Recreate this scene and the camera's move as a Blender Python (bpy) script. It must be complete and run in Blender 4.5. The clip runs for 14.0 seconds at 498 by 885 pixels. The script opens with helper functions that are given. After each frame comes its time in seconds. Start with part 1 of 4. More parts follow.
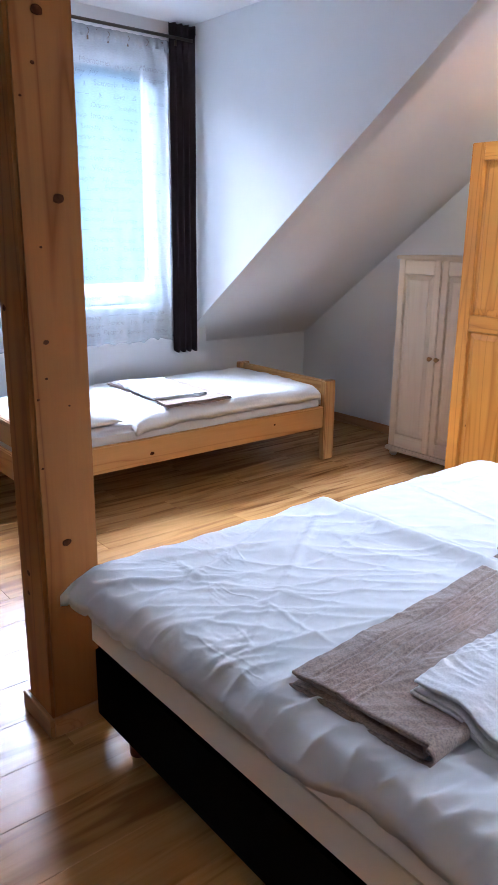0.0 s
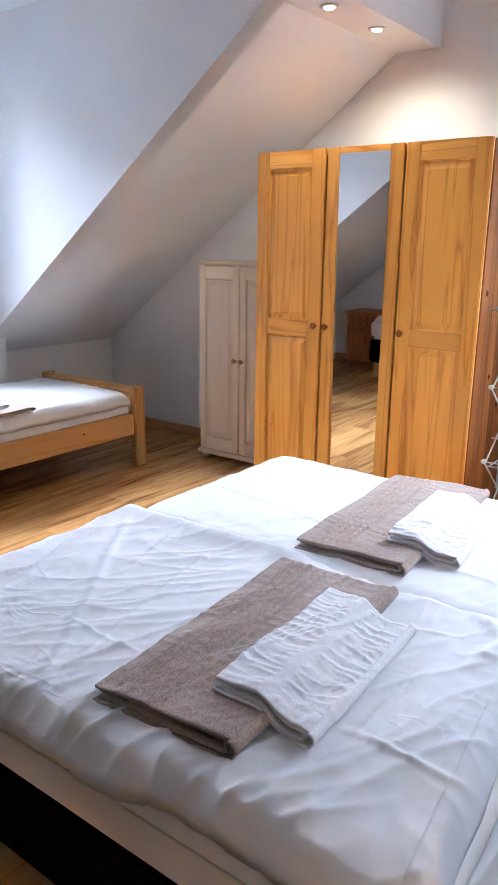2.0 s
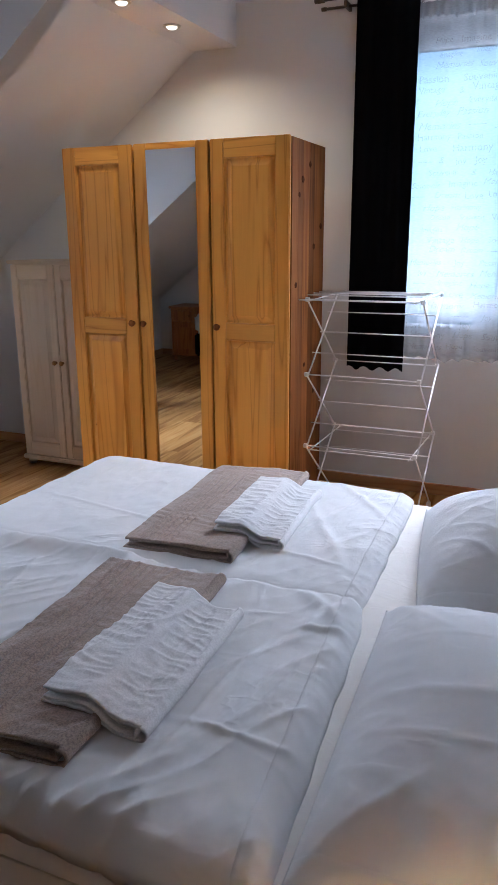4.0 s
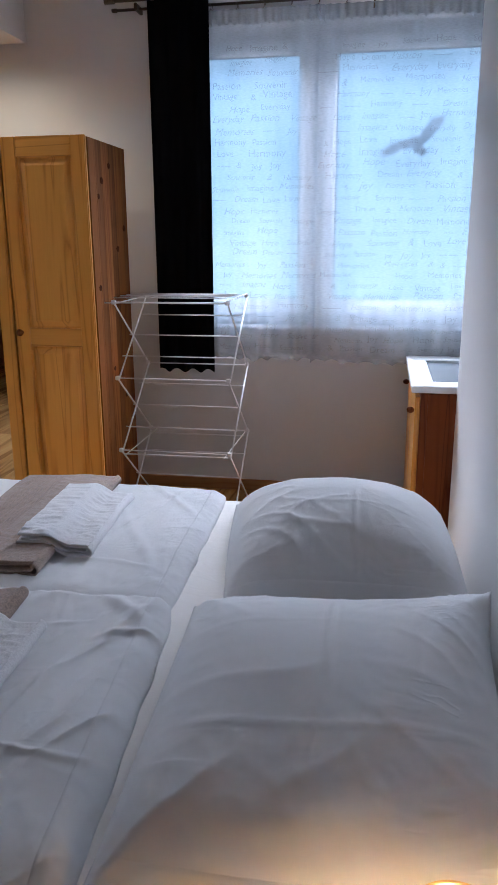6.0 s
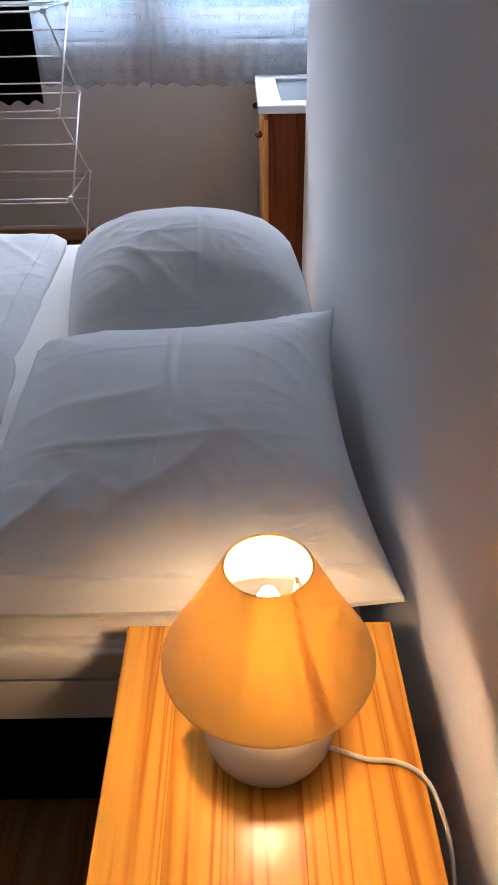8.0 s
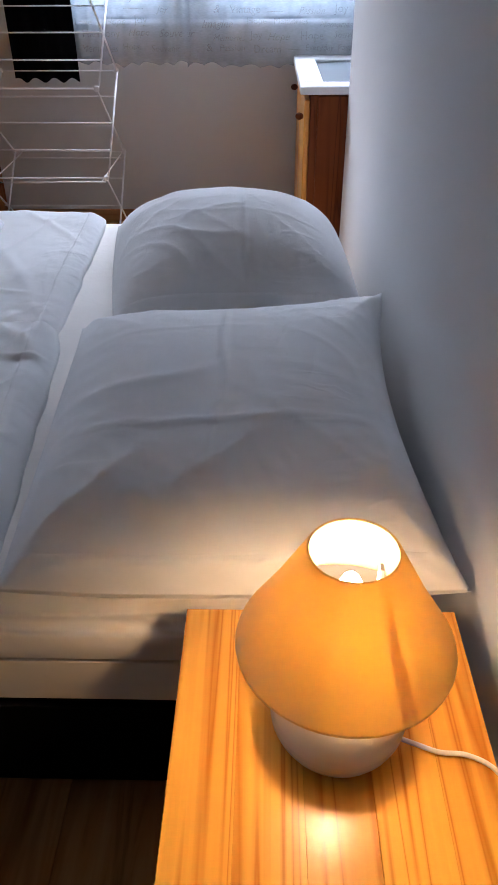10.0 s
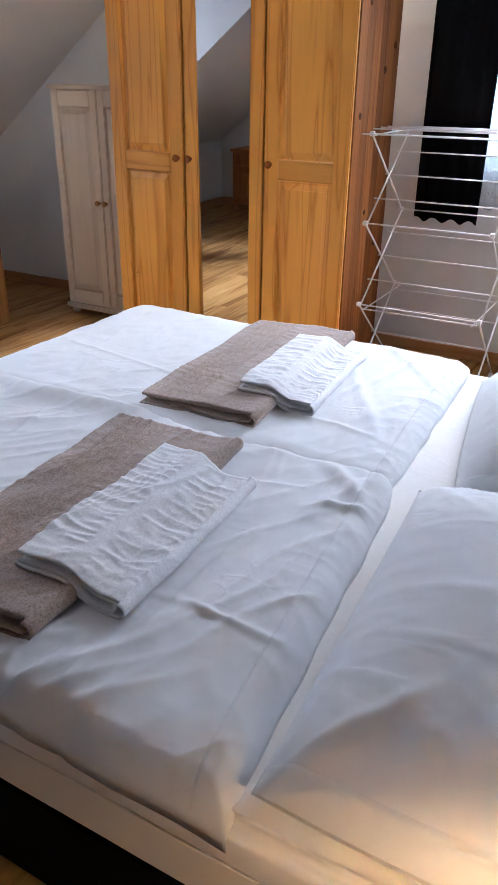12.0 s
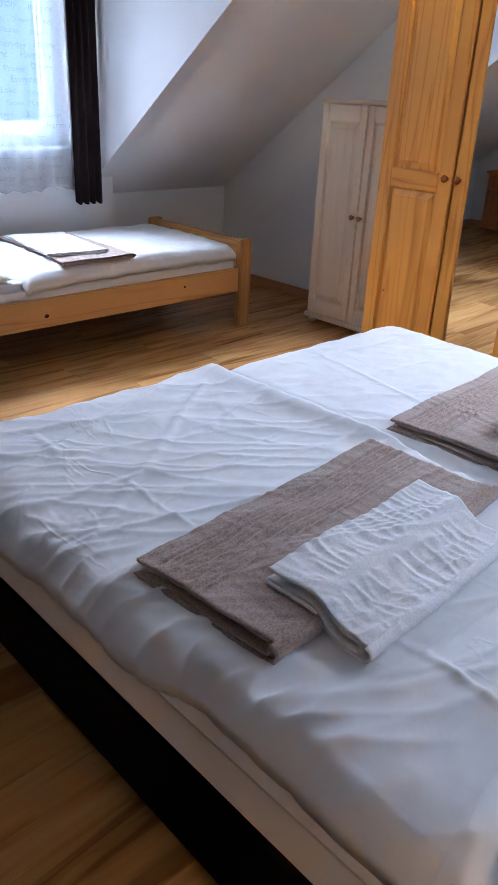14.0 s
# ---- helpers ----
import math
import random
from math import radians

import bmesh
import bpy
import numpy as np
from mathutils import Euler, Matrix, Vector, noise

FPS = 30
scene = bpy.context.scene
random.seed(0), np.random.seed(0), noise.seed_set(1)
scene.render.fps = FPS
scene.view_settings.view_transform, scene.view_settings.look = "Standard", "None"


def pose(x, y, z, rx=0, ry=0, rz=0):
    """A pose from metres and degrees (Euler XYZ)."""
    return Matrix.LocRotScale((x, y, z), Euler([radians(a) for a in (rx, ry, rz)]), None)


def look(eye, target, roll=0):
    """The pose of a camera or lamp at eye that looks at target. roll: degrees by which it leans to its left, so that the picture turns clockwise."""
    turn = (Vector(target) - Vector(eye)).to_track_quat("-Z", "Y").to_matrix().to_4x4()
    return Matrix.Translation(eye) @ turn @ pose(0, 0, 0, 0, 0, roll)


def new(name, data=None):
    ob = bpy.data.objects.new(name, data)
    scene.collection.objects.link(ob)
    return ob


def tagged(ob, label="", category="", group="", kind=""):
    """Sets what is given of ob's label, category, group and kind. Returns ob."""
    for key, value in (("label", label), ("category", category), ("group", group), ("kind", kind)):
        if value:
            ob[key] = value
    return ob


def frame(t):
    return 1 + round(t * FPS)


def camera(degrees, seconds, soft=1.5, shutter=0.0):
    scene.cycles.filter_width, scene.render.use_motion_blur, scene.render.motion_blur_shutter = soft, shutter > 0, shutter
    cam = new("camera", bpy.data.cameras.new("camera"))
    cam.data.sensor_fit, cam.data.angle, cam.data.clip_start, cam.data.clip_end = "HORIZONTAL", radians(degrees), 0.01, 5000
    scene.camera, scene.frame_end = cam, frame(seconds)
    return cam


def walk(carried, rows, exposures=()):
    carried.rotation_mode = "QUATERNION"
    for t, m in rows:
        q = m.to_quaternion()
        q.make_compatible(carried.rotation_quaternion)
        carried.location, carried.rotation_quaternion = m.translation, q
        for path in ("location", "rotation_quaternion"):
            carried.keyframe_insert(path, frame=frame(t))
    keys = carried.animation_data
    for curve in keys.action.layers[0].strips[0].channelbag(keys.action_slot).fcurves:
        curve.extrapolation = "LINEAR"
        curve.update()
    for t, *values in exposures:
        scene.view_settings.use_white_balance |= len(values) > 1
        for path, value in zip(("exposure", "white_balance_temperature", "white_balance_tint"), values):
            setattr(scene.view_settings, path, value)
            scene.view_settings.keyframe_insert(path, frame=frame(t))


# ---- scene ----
cam = camera(37.4, 14.0, soft=1.0)
EXPOSURES = [(0, 1.28, 5450, 12), (2.5, 1.25, 5900, 12), (4.0, 0.2, 5950, 13), (5.0, -0.25, 5950, 13), (11.0, -0.25, 5950, 13), (12.0, 0.7, 5900, 12), (13.0, 1.18, 5900, 12), (14.0, 0.74, 5600, 12)]
PATH = [
    (0, (-0.537, -4.167, 1.432), (-2.029, -2.951, 0.888), 0.7),
    (0.5, (-0.521, -4.157, 1.43), (-1.94, -2.854, 0.893), 0.4),
    (1, (-0.508, -4.147, 1.431), (-1.848, -2.761, 0.899), 0.3),
    (1.5, (-0.502, -4.132, 1.428), (-1.745, -2.657, 0.901), 0.7),
    (2, (-0.487, -4.122, 1.435), (-1.638, -2.572, 0.91), 0.7),
    (2.5, (-0.473, -4.11, 1.433), (-1.521, -2.49, 0.908), 0.5),
    (2.7, (-0.468, -4.106, 1.429), (-1.486, -2.465, 0.905), 0.2),
    (4.8, (-0.394, -4.115, 1.443), (-0.999, -2.282, 0.92), -0.4),
    (5, (-0.381, -4.097, 1.425), (-0.947, -2.25, 0.909), -0.5),
    (5.5, (-0.37, -4.096, 1.426), (-0.83, -2.22, 0.908), -0.4),
    (6, (-0.351, -4.084, 1.423), (-0.694, -2.185, 0.9), -0.3),
    (6.5, (-0.326, -4.099, 1.427), (-0.526, -2.196, 0.845), -0.3),
    (7, (-0.293, -4.092, 1.396), (-0.334, -2.247, 0.626), -0.2),
    (7.5, (-0.281, -4.086, 1.367), (-0.281, -2.338, 0.394), -0.7),
    (7.7, (-0.279, -4.076, 1.348), (-0.277, -2.377, 0.291), -1.0),
    (9.8, (-0.332, -4.08, 1.329), (-0.336, -2.48, 0.128), -0.8),
    (10, (-0.349, -4.062, 1.324), (-0.388, -2.418, 0.185), -0.3),
    (10.5, (-0.375, -3.965, 1.353), (-0.67, -2.255, 0.36), 0.1),
    (11, (-0.385, -3.898, 1.36), (-0.918, -2.2, 0.446), 0.7),
    (11.5, (-0.415, -3.876, 1.354), (-1.118, -2.232, 0.458), 1.1),
    (12, (-0.436, -3.881, 1.35), (-1.301, -2.308, 0.467), 0.8),
    (12.5, (-0.451, -3.883, 1.352), (-1.455, -2.391, 0.477), 0.7),
    (13, (-0.462, -3.886, 1.355), (-1.548, -2.448, 0.488), 1.1),
    (13.5, (-0.488, -3.9, 1.353), (-1.688, -2.553, 0.49), 1.3),
    (14, (-0.579, -3.908, 1.354), (-1.862, -2.644, 0.485), 2.9),
]
walk(cam, [(t, look(eye, target, roll)) for t, eye, target, roll in PATH], EXPOSURES)

# ---- world and light ----
world = bpy.data.worlds.new("world")
scene.world = world
world.use_nodes = True
wn = world.node_tree.nodes
sky = wn.new("ShaderNodeTexSky")
sky.sky_type, sky.sun_disc = "NISHITA", False
sky.sun_elevation, sky.sun_rotation = radians(35), radians(200)
world.node_tree.links.new(sky.outputs[0], wn["Background"].inputs[0])
wn["Background"].inputs[1].default_value = 0.12

SUN = bpy.data.lights.new("sun", "SUN")
SUN.energy, SUN.angle, SUN.color = 0.6, radians(15), (1.0, 0.95, 0.88)
new("sun", SUN).matrix_world = look((8, 8, 9), (0, 0, 0))


def skylight(eye, target, w, h, watts, colour):
    """The open sky above a window, shining in through it."""
    a = bpy.data.lights.new("skylight", "AREA")
    a.shape, a.size, a.size_y, a.energy, a.color = "RECTANGLE", w, h, watts, colour
    new("skylight", a).matrix_world = look(eye, target)


DAY = (0.84, 0.89, 1.0)
skylight((-0.7, 4.4, 5.6), (-0.75, 0.0, 1.7), 8.0, 3.2, 3900, DAY)
skylight((-8.4, -2.2, 5.65), (-4.8, -2.2, 1.8), 4.6, 4.5, 2900, DAY)


# ---- materials ----
def nodes_of(name):
    m = bpy.data.materials.new(name)
    m.use_nodes = True
    nt = m.node_tree
    return m, nt, nt.nodes, nt.links, nt.nodes["Principled BSDF"]


def coords(nt, scale=(1, 1, 1), rand=False, source="Object"):
    tc = nt.nodes.new("ShaderNodeTexCoord")
    mp = nt.nodes.new("ShaderNodeMapping")
    mp.inputs["Scale"].default_value = scale
    nt.links.new(tc.outputs[source], mp.inputs["Vector"])
    if rand:
        oi = nt.nodes.new("ShaderNodeObjectInfo")
        mu = nt.nodes.new("ShaderNodeMath")
        mu.operation = "MULTIPLY"
        mu.inputs[1].default_value = 37.0
        nt.links.new(oi.outputs["Random"], mu.inputs[0])
        cb = nt.nodes.new("ShaderNodeCombineXYZ")
        for k in range(3):
            nt.links.new(mu.outputs[0], cb.inputs[k])
        nt.links.new(cb.outputs[0], mp.inputs["Location"])
    return mp.outputs[0]


def tex(nt, vec, scale, detail=4.0, rough=0.55, dist=0.0):
    n = nt.nodes.new("ShaderNodeTexNoise")
    n.inputs["Scale"].default_value, n.inputs["Detail"].default_value = scale, detail
    n.inputs["Roughness"].default_value, n.inputs["Distortion"].default_value = rough, dist
    nt.links.new(vec, n.inputs["Vector"])
    return n.outputs["Fac"]


def ramp(nt, fac, stops):
    r = nt.nodes.new("ShaderNodeValToRGB")
    els = r.color_ramp.elements
    while len(els) < len(stops):
        els.new(0.5)
    for e, (p, c) in zip(els, stops):
        e.position, e.color = p, (*c, 1)
    nt.links.new(fac, r.inputs["Fac"])
    return r.outputs["Color"]


def mix(nt, fac, a, b, mode="MIX"):
    n = nt.nodes.new("ShaderNodeMix")
    n.data_type, n.blend_type = "RGBA", mode
    for sock, v in ((n.inputs["Factor"], fac), (n.inputs["A"], a), (n.inputs["B"], b)):
        if isinstance(v, (int, float)):
            sock.default_value = v
        elif isinstance(v, tuple):
            sock.default_value = (*v, 1)
        else:
            nt.links.new(v, sock)
    return n.outputs["Result"]


def bump(nt, bsdf, height, strength, distance):
    b = nt.nodes.new("ShaderNodeBump")
    b.inputs["Strength"].default_value, b.inputs["Distance"].default_value = strength, distance
    nt.links.new(height, b.inputs["Height"])
    nt.links.new(b.outputs[0], bsdf.inputs["Normal"])


def plain(name, colour, rough=0.6, vary=0.08, scale=6.0, grain=0.0, metal=0.0, grain_scale=300.0):
    """A painted, moulded or woven surface with two scales of variation."""
    m, nt, _, links, b = nodes_of(name)
    v = coords(nt)
    dark = tuple(c * (1 - vary) for c in colour)
    light = tuple(min(1, c * (1 + vary)) for c in colour)
    links.new(ramp(nt, tex(nt, v, scale, 5), [(0.3, dark), (0.7, light)]), b.inputs["Base Color"])
    b.inputs["Roughness"].default_value, b.inputs["Metallic"].default_value = rough, metal
    if grain:
        bump(nt, b, tex(nt, v, grain_scale, 3), grain, 0.001)
    return m


def pine(name, axis, light, dark, rough=0.38, knots=0.6, knot_colour=(0.12, 0.035, 0.012), spec=0.35, boards=0.12, rings_n=6.0, width=14.0, long=0.05):
    """Lacquered pine with its grain along an axis: early and late wood, fibres, boards and knots."""
    m, nt, nn, links, b = nodes_of(name)
    stretch = [1.0, 1.0, 1.0]
    stretch[axis] = long
    v = coords(nt, tuple(stretch), rand=True)
    warp = tex(nt, v, 3.5, 2, 0.5)
    w = nn.new("ShaderNodeTexNoise")
    w.inputs["Scale"].default_value, w.inputs["Detail"].default_value, w.inputs["Distortion"].default_value = width, 1.2, 0.9
    links.new(v, w.inputs["Vector"])
    rings = nn.new("ShaderNodeMath")
    rings.operation = "MULTIPLY"
    rings.inputs[1].default_value = rings_n
    links.new(w.outputs["Fac"], rings.inputs[0])
    fr = nn.new("ShaderNodeMath")
    fr.operation = "PINGPONG"
    fr.inputs[1].default_value = 1.0
    links.new(rings.outputs[0], fr.inputs[0])
    mid = tuple(0.55 * a + 0.45 * c for a, c in zip(light, dark))
    base = ramp(nt, fr.outputs[0], [(0.0, light), (0.55, light), (0.86, mid), (1.0, dark)])
    tone = ramp(nt, warp, [(0.3, (0.86, 0.80, 0.74)), (0.7, (1.0, 1.0, 1.0))])
    base = mix(nt, 1.0, base, tone, "MULTIPLY")
    fibre = tex(nt, v, 120, 3)
    base = mix(nt, 0.12, base, ramp(nt, fibre, [(0.35, dark), (0.65, light)]))
    if knots:
        ks = [3.2, 3.2, 3.2]
        ks[axis] = 1.5
        vor = nn.new("ShaderNodeTexVoronoi")
        vor.inputs["Scale"].default_value = 1.7
        links.new(coords(nt, tuple(ks), rand=True), vor.inputs["Vector"])
        kc = ramp(nt, vor.outputs["Distance"], [(0.0, (1, 1, 1)), (0.055 * knots, (0.9, 0.9, 0.9)), (0.11 * knots, (0, 0, 0))])
        base = mix(nt, kc, base, knot_colour)
    oi = nn.new("ShaderNodeObjectInfo")
    shade = ramp(nt, oi.outputs["Random"], [(0.0, (1 - boards, 1 - boards * 1.2, 1 - boards * 1.4)), (1.0, (1 + boards, 1 + boards, 1 + boards))])
    base = mix(nt, 1.0, base, shade, "MULTIPLY")
    links.new(base, b.inputs["Base Color"])
    b.inputs["Roughness"].default_value = rough
    b.inputs["Specular IOR Level"].default_value = spec
    bump(nt, b, fr.outputs[0], 0.12, 0.0006)
    return m


def fabric(name, colour, rough=0.85, weave=900.0, depth=0.15, vary=0.04, sheen=0.15, crease=0.0, spec=0.25, nap=0.0):
    m, nt, _, links, b = nodes_of(name)
    v = coords(nt)
    lo, hi = tuple(c * (1 - vary) for c in colour), tuple(min(1.0, c * (1 + vary)) for c in colour)
    base = ramp(nt, tex(nt, v, 5, 4), [(0.3, lo), (0.7, hi)])
    if nap:
        base = mix(nt, 1.0, base, ramp(nt, tex(nt, v, 230, 3, 0.6), [(0.36, (1 - nap,) * 3), (0.62, (1.0, 1.0, 1.0))]), "MULTIPLY")
    links.new(base, b.inputs["Base Color"])
    b.inputs["Roughness"].default_value = rough
    b.inputs["Sheen Weight"].default_value = sheen
    b.inputs["Specular IOR Level"].default_value = spec
    h = tex(nt, v, weave, 2)
    if crease:
        c = tex(nt, coords(nt, (1.0, 2.2, 1.0)), 9, 3, 0.5, 1.2)
        a = nt.nodes.new("ShaderNodeMath")
        a.operation = "MULTIPLY_ADD"
        a.inputs[1].default_value = crease
        nt.links.new(c, a.inputs[0])
        nt.links.new(h, a.inputs[2])
        h = a.outputs[0]
        thin = ramp(nt, tex(nt, coords(nt, (1.0, 1.9, 1.0)), 3.6, 3, 0.55, 0.8), [(0.455, (0, 0, 0)), (0.495, (1, 1, 1)), (0.535, (0, 0, 0))])
        where = ramp(nt, tex(nt, v, 2.6, 2), [(0.46, (0, 0, 0)), (0.60, (1, 1, 1))])
        sharp = mix(nt, 1.0, thin, where, "MULTIPLY")
        s = nt.nodes.new("ShaderNodeMath")
        s.operation = "MULTIPLY_ADD"
        s.inputs[1].default_value = 1.5
        nt.links.new(sharp, s.inputs[0])
        nt.links.new(h, s.inputs[2])
        h = s.outputs[0]
    bump(nt, b, h, depth, 0.002)
    return m


def plaster(name, colour):
    m, nt, _, links, b = nodes_of(name)
    v = coords(nt)
    lo = tuple(c * 0.95 for c in colour)
    links.new(ramp(nt, tex(nt, v, 1.3, 5), [(0.35, lo), (0.7, colour)]), b.inputs["Base Color"])
    b.inputs["Roughness"].default_value = 0.9
    bump(nt, b, tex(nt, v, 160, 4), 0.12, 0.0012)
    return m


WALL = plaster("wall_paint", (0.74, 0.73, 0.72))
CEIL = plaster("ceiling_paint", (0.78, 0.77, 0.76))
PINE_V = pine("pine_upright", 2, (0.83, 0.395, 0.075), (0.60, 0.230, 0.034), rough=0.34, knots=0.0, rings_n=9.0, width=11.0)
PINE_H = pine("pine_across", 0, (0.83, 0.405, 0.082), (0.53, 0.195, 0.028), rough=0.34, knots=0.0, rings_n=9.0, width=11.0)
# pine darkened: the shade on the wardrobe's sides is put into its colour
PINE_DARK_SHADED = pine("pine_knotty_shaded", 2, (0.27, 0.100, 0.026), (0.16, 0.048, 0.011), rough=0.7, knots=0.0, spec=0.1, boards=0.22)
PINE_POST = pine("pine_post", 2, (0.32, 0.125, 0.030), (0.20, 0.064, 0.014), rough=0.6, knots=0.0, spec=0.15, rings_n=9.0, width=9.0)
PINE_RED = pine("pine_dark_red", 2, (0.20, 0.052, 0.013), (0.085, 0.018, 0.005), rough=0.6, knots=0.0, spec=0.15, boards=0.3)
PINE_SIDEBOARD = pine("pine_sideboard", 2, (0.48, 0.17, 0.04), (0.28, 0.08, 0.018), rough=0.5, knots=0.0)
PINE_BED_Y = pine("pine_bed_long", 1, (0.60, 0.34, 0.12), (0.44, 0.20, 0.06), knots=0.35)
PINE_BED_X = pine("pine_bed_cross", 0, (0.60, 0.34, 0.12), (0.44, 0.20, 0.06), knots=0.6)
PINE_BED_Z = pine("pine_bed_upright", 2, (0.60, 0.34, 0.12), (0.44, 0.20, 0.06), knots=0.3)
PINE_TOP = pine("pine_nightstand", 1, (0.74, 0.38, 0.050), (0.46, 0.16, 0.014), rough=0.26, knots=0.0, boards=0.22, rings_n=8.0, width=34.0, long=0.014)
LIMED_V = pine("limed_wood_upright", 2, (0.85, 0.74, 0.58), (0.80, 0.68, 0.51), rough=0.5, knots=0.0)
LIMED_H = pine("limed_wood_across", 0, (0.85, 0.74, 0.58), (0.80, 0.68, 0.51), rough=0.5, knots=0.0)
SKIRT = pine("skirting_wood", 0, (0.46, 0.24, 0.10), (0.36, 0.16, 0.06), knots=0.0)
LINEN = fabric("white_cotton", (0.76, 0.76, 0.76), depth=0.50, weave=1400.0, crease=1.5)
SHEET = fabric("sheet_cotton", (0.82, 0.78, 0.73), depth=0.18, crease=0.8)
MATTRESS = fabric("cream_ticking", (0.76, 0.69, 0.59), depth=0.12)
TOWEL_B = fabric("taupe_terry", (0.39, 0.285, 0.23), rough=0.95, weave=420, depth=0.5, vary=0.12, sheen=0.3, nap=0.42)
TOWEL_W = fabric("white_terry", (0.82, 0.81, 0.81), rough=0.95, weave=420, depth=0.5, vary=0.06, sheen=0.3, nap=0.16)
BLACK = fabric("black_upholstery", (0.003, 0.003, 0.0035), rough=1.0, weave=700, depth=0.3, sheen=0.0, spec=0.03)
DRAPE = fabric("dark_drape", (0.022, 0.013, 0.014), rough=1.0, weave=700, depth=0.2, sheen=0.0)
DRAPE_BLACK = fabric("black_drape", (0.004, 0.004, 0.005), rough=1.0, weave=700, depth=0.2, sheen=0.0, spec=0.03)
PVC = plain("white_pvc", (0.73, 0.75, 0.78), 0.35, 0.03)
STEEL = plain("white_coated_wire", (0.75, 0.75, 0.76), 0.35, 0.05)
BRONZE = plain("bronze_metal", (0.10, 0.075, 0.055), 0.4, 0.2, metal=0.8)
NICKEL = plain("brushed_nickel", (0.55, 0.50, 0.44), 0.3, 0.1, metal=1.0)
CERAMIC = plain("cream_ceramic", (0.82, 0.77, 0.68), 0.25, 0.05)
WHITE_TOP = plain("white_laminate", (0.80, 0.80, 0.80), 0.3, 0.02)
GREY_INSET = plain("grey_inset", (0.10, 0.115, 0.13), 0.8, 0.05)
GREY_INSET.node_tree.nodes["Principled BSDF"].inputs["Specular IOR Level"].default_value = 0.15
CORD = plain("white_cable", (0.75, 0.74, 0.70), 0.45, 0.03)
KNOT = plain("knot_wood", (0.075, 0.022, 0.008), 0.9, 0.4, 60)
KNOT.node_tree.nodes["Principled BSDF"].inputs["Specular IOR Level"].default_value = 0.05
GASKET = plain("grey_rubber", (0.06, 0.07, 0.08), 0.7, 0.1)
DARKGAP = plain("dark_gap", (0.05, 0.03, 0.02), 0.8, 0.1)


def floor_material():
    m, nt, nn, links, b = nodes_of("oak_laminate")
    v = coords(nt, (1, 0.07, 1), rand=True)
    f = tex(nt, v, 22, 4, 0.6, 0.8)
    base = ramp(nt, f, [(0.28, (0.30, 0.140, 0.045)), (0.45, (0.54, 0.285, 0.10)), (0.72, (0.66, 0.385, 0.155))])
    streak = ramp(nt, tex(nt, coords(nt, (1, 0.10, 1), rand=True), 9, 2, 0.5, 1.4), [(0.36, (0.45, 0.36, 0.28)), (0.48, (1, 1, 1))])
    base = mix(nt, 0.7, base, streak, "MULTIPLY")
    oi = nn.new("ShaderNodeObjectInfo")
    tone = ramp(nt, oi.outputs["Random"], [(0.0, (0.78, 0.74, 0.70)), (1.0, (1.0, 1.0, 1.0))])
    base = mix(nt, 1.0, base, tone, "MULTIPLY")
    links.new(base, b.inputs["Base Color"])
    links.new(ramp(nt, f, [(0.2, (0.27,) * 3), (0.8, (0.18,) * 3)]), b.inputs["Roughness"])
    b.inputs["Specular IOR Level"].default_value = 0.20
    bump(nt, b, f, 0.08, 0.0006)
    return m


FLOOR = floor_material()


def glass_material():
    m, nt, _, _, b = nodes_of("window_glass")
    b.inputs["Transmission Weight"].default_value, b.inputs["Roughness"].default_value = 1.0, 0.0
    b.inputs["IOR"].default_value = 1.05
    return m


GLASS = glass_material()


def mirror_material():
    m, nt, _, _, b = nodes_of("mirror_silver")
    b.inputs["Metallic"].default_value, b.inputs["Roughness"].default_value = 1.0, 0.015
    b.inputs["Base Color"].default_value = (0.86, 0.88, 0.88, 1)
    return m


MIRROR = mirror_material()


def sheer_material():
    m, nt, nn, links, b = nodes_of("sheer_voile")
    nn.remove(b)
    v = coords(nt)
    tr, tl, df = nn.new("ShaderNodeBsdfTransparent"), nn.new("ShaderNodeBsdfTranslucent"), nn.new("ShaderNodeBsdfDiffuse")
    tr.inputs[0].default_value = (0.96, 0.98, 1.0, 1)
    tl.inputs[0].default_value = (0.28, 0.39, 0.50, 1)
    df.inputs[0].default_value = (0.90, 0.90, 0.91, 1)
    m1, m2 = nn.new("ShaderNodeMixShader"), nn.new("ShaderNodeMixShader")
    m1.inputs[0].default_value = 0.62
    links.new(tl.outputs[0], m1.inputs[1])
    links.new(df.outputs[0], m1.inputs[2])
    thread = ramp(nt, tex(nt, coords(nt, (1, 1, 3)), 60, 3), [(0.3, (0.34,) * 3), (0.7, (0.40,) * 3)])
    links.new(thread, m2.inputs[0])
    links.new(tr.outputs[0], m2.inputs[1])
    links.new(m1.outputs[0], m2.inputs[2])
    links.new(m2.outputs[0], nn["Material Output"].inputs[0])
    return m


SHEER = sheer_material()


def print_material():
    """Faint grey ink on the sheer cloth."""
    m, nt, nn, links, b = nodes_of("grey_print")
    b.inputs["Base Color"].default_value = (0.20, 0.21, 0.26, 1)
    b.inputs["Roughness"].default_value = 0.9
    tr, mx = nn.new("ShaderNodeBsdfTransparent"), nn.new("ShaderNodeMixShader")
    mx.inputs[0].default_value = 0.30
    links.new(tr.outputs[0], mx.inputs[1])
    links.new(b.outputs[0], mx.inputs[2])
    links.new(mx.outputs[0], nn["Material Output"].inputs[0])
    return m


PRINT = print_material()


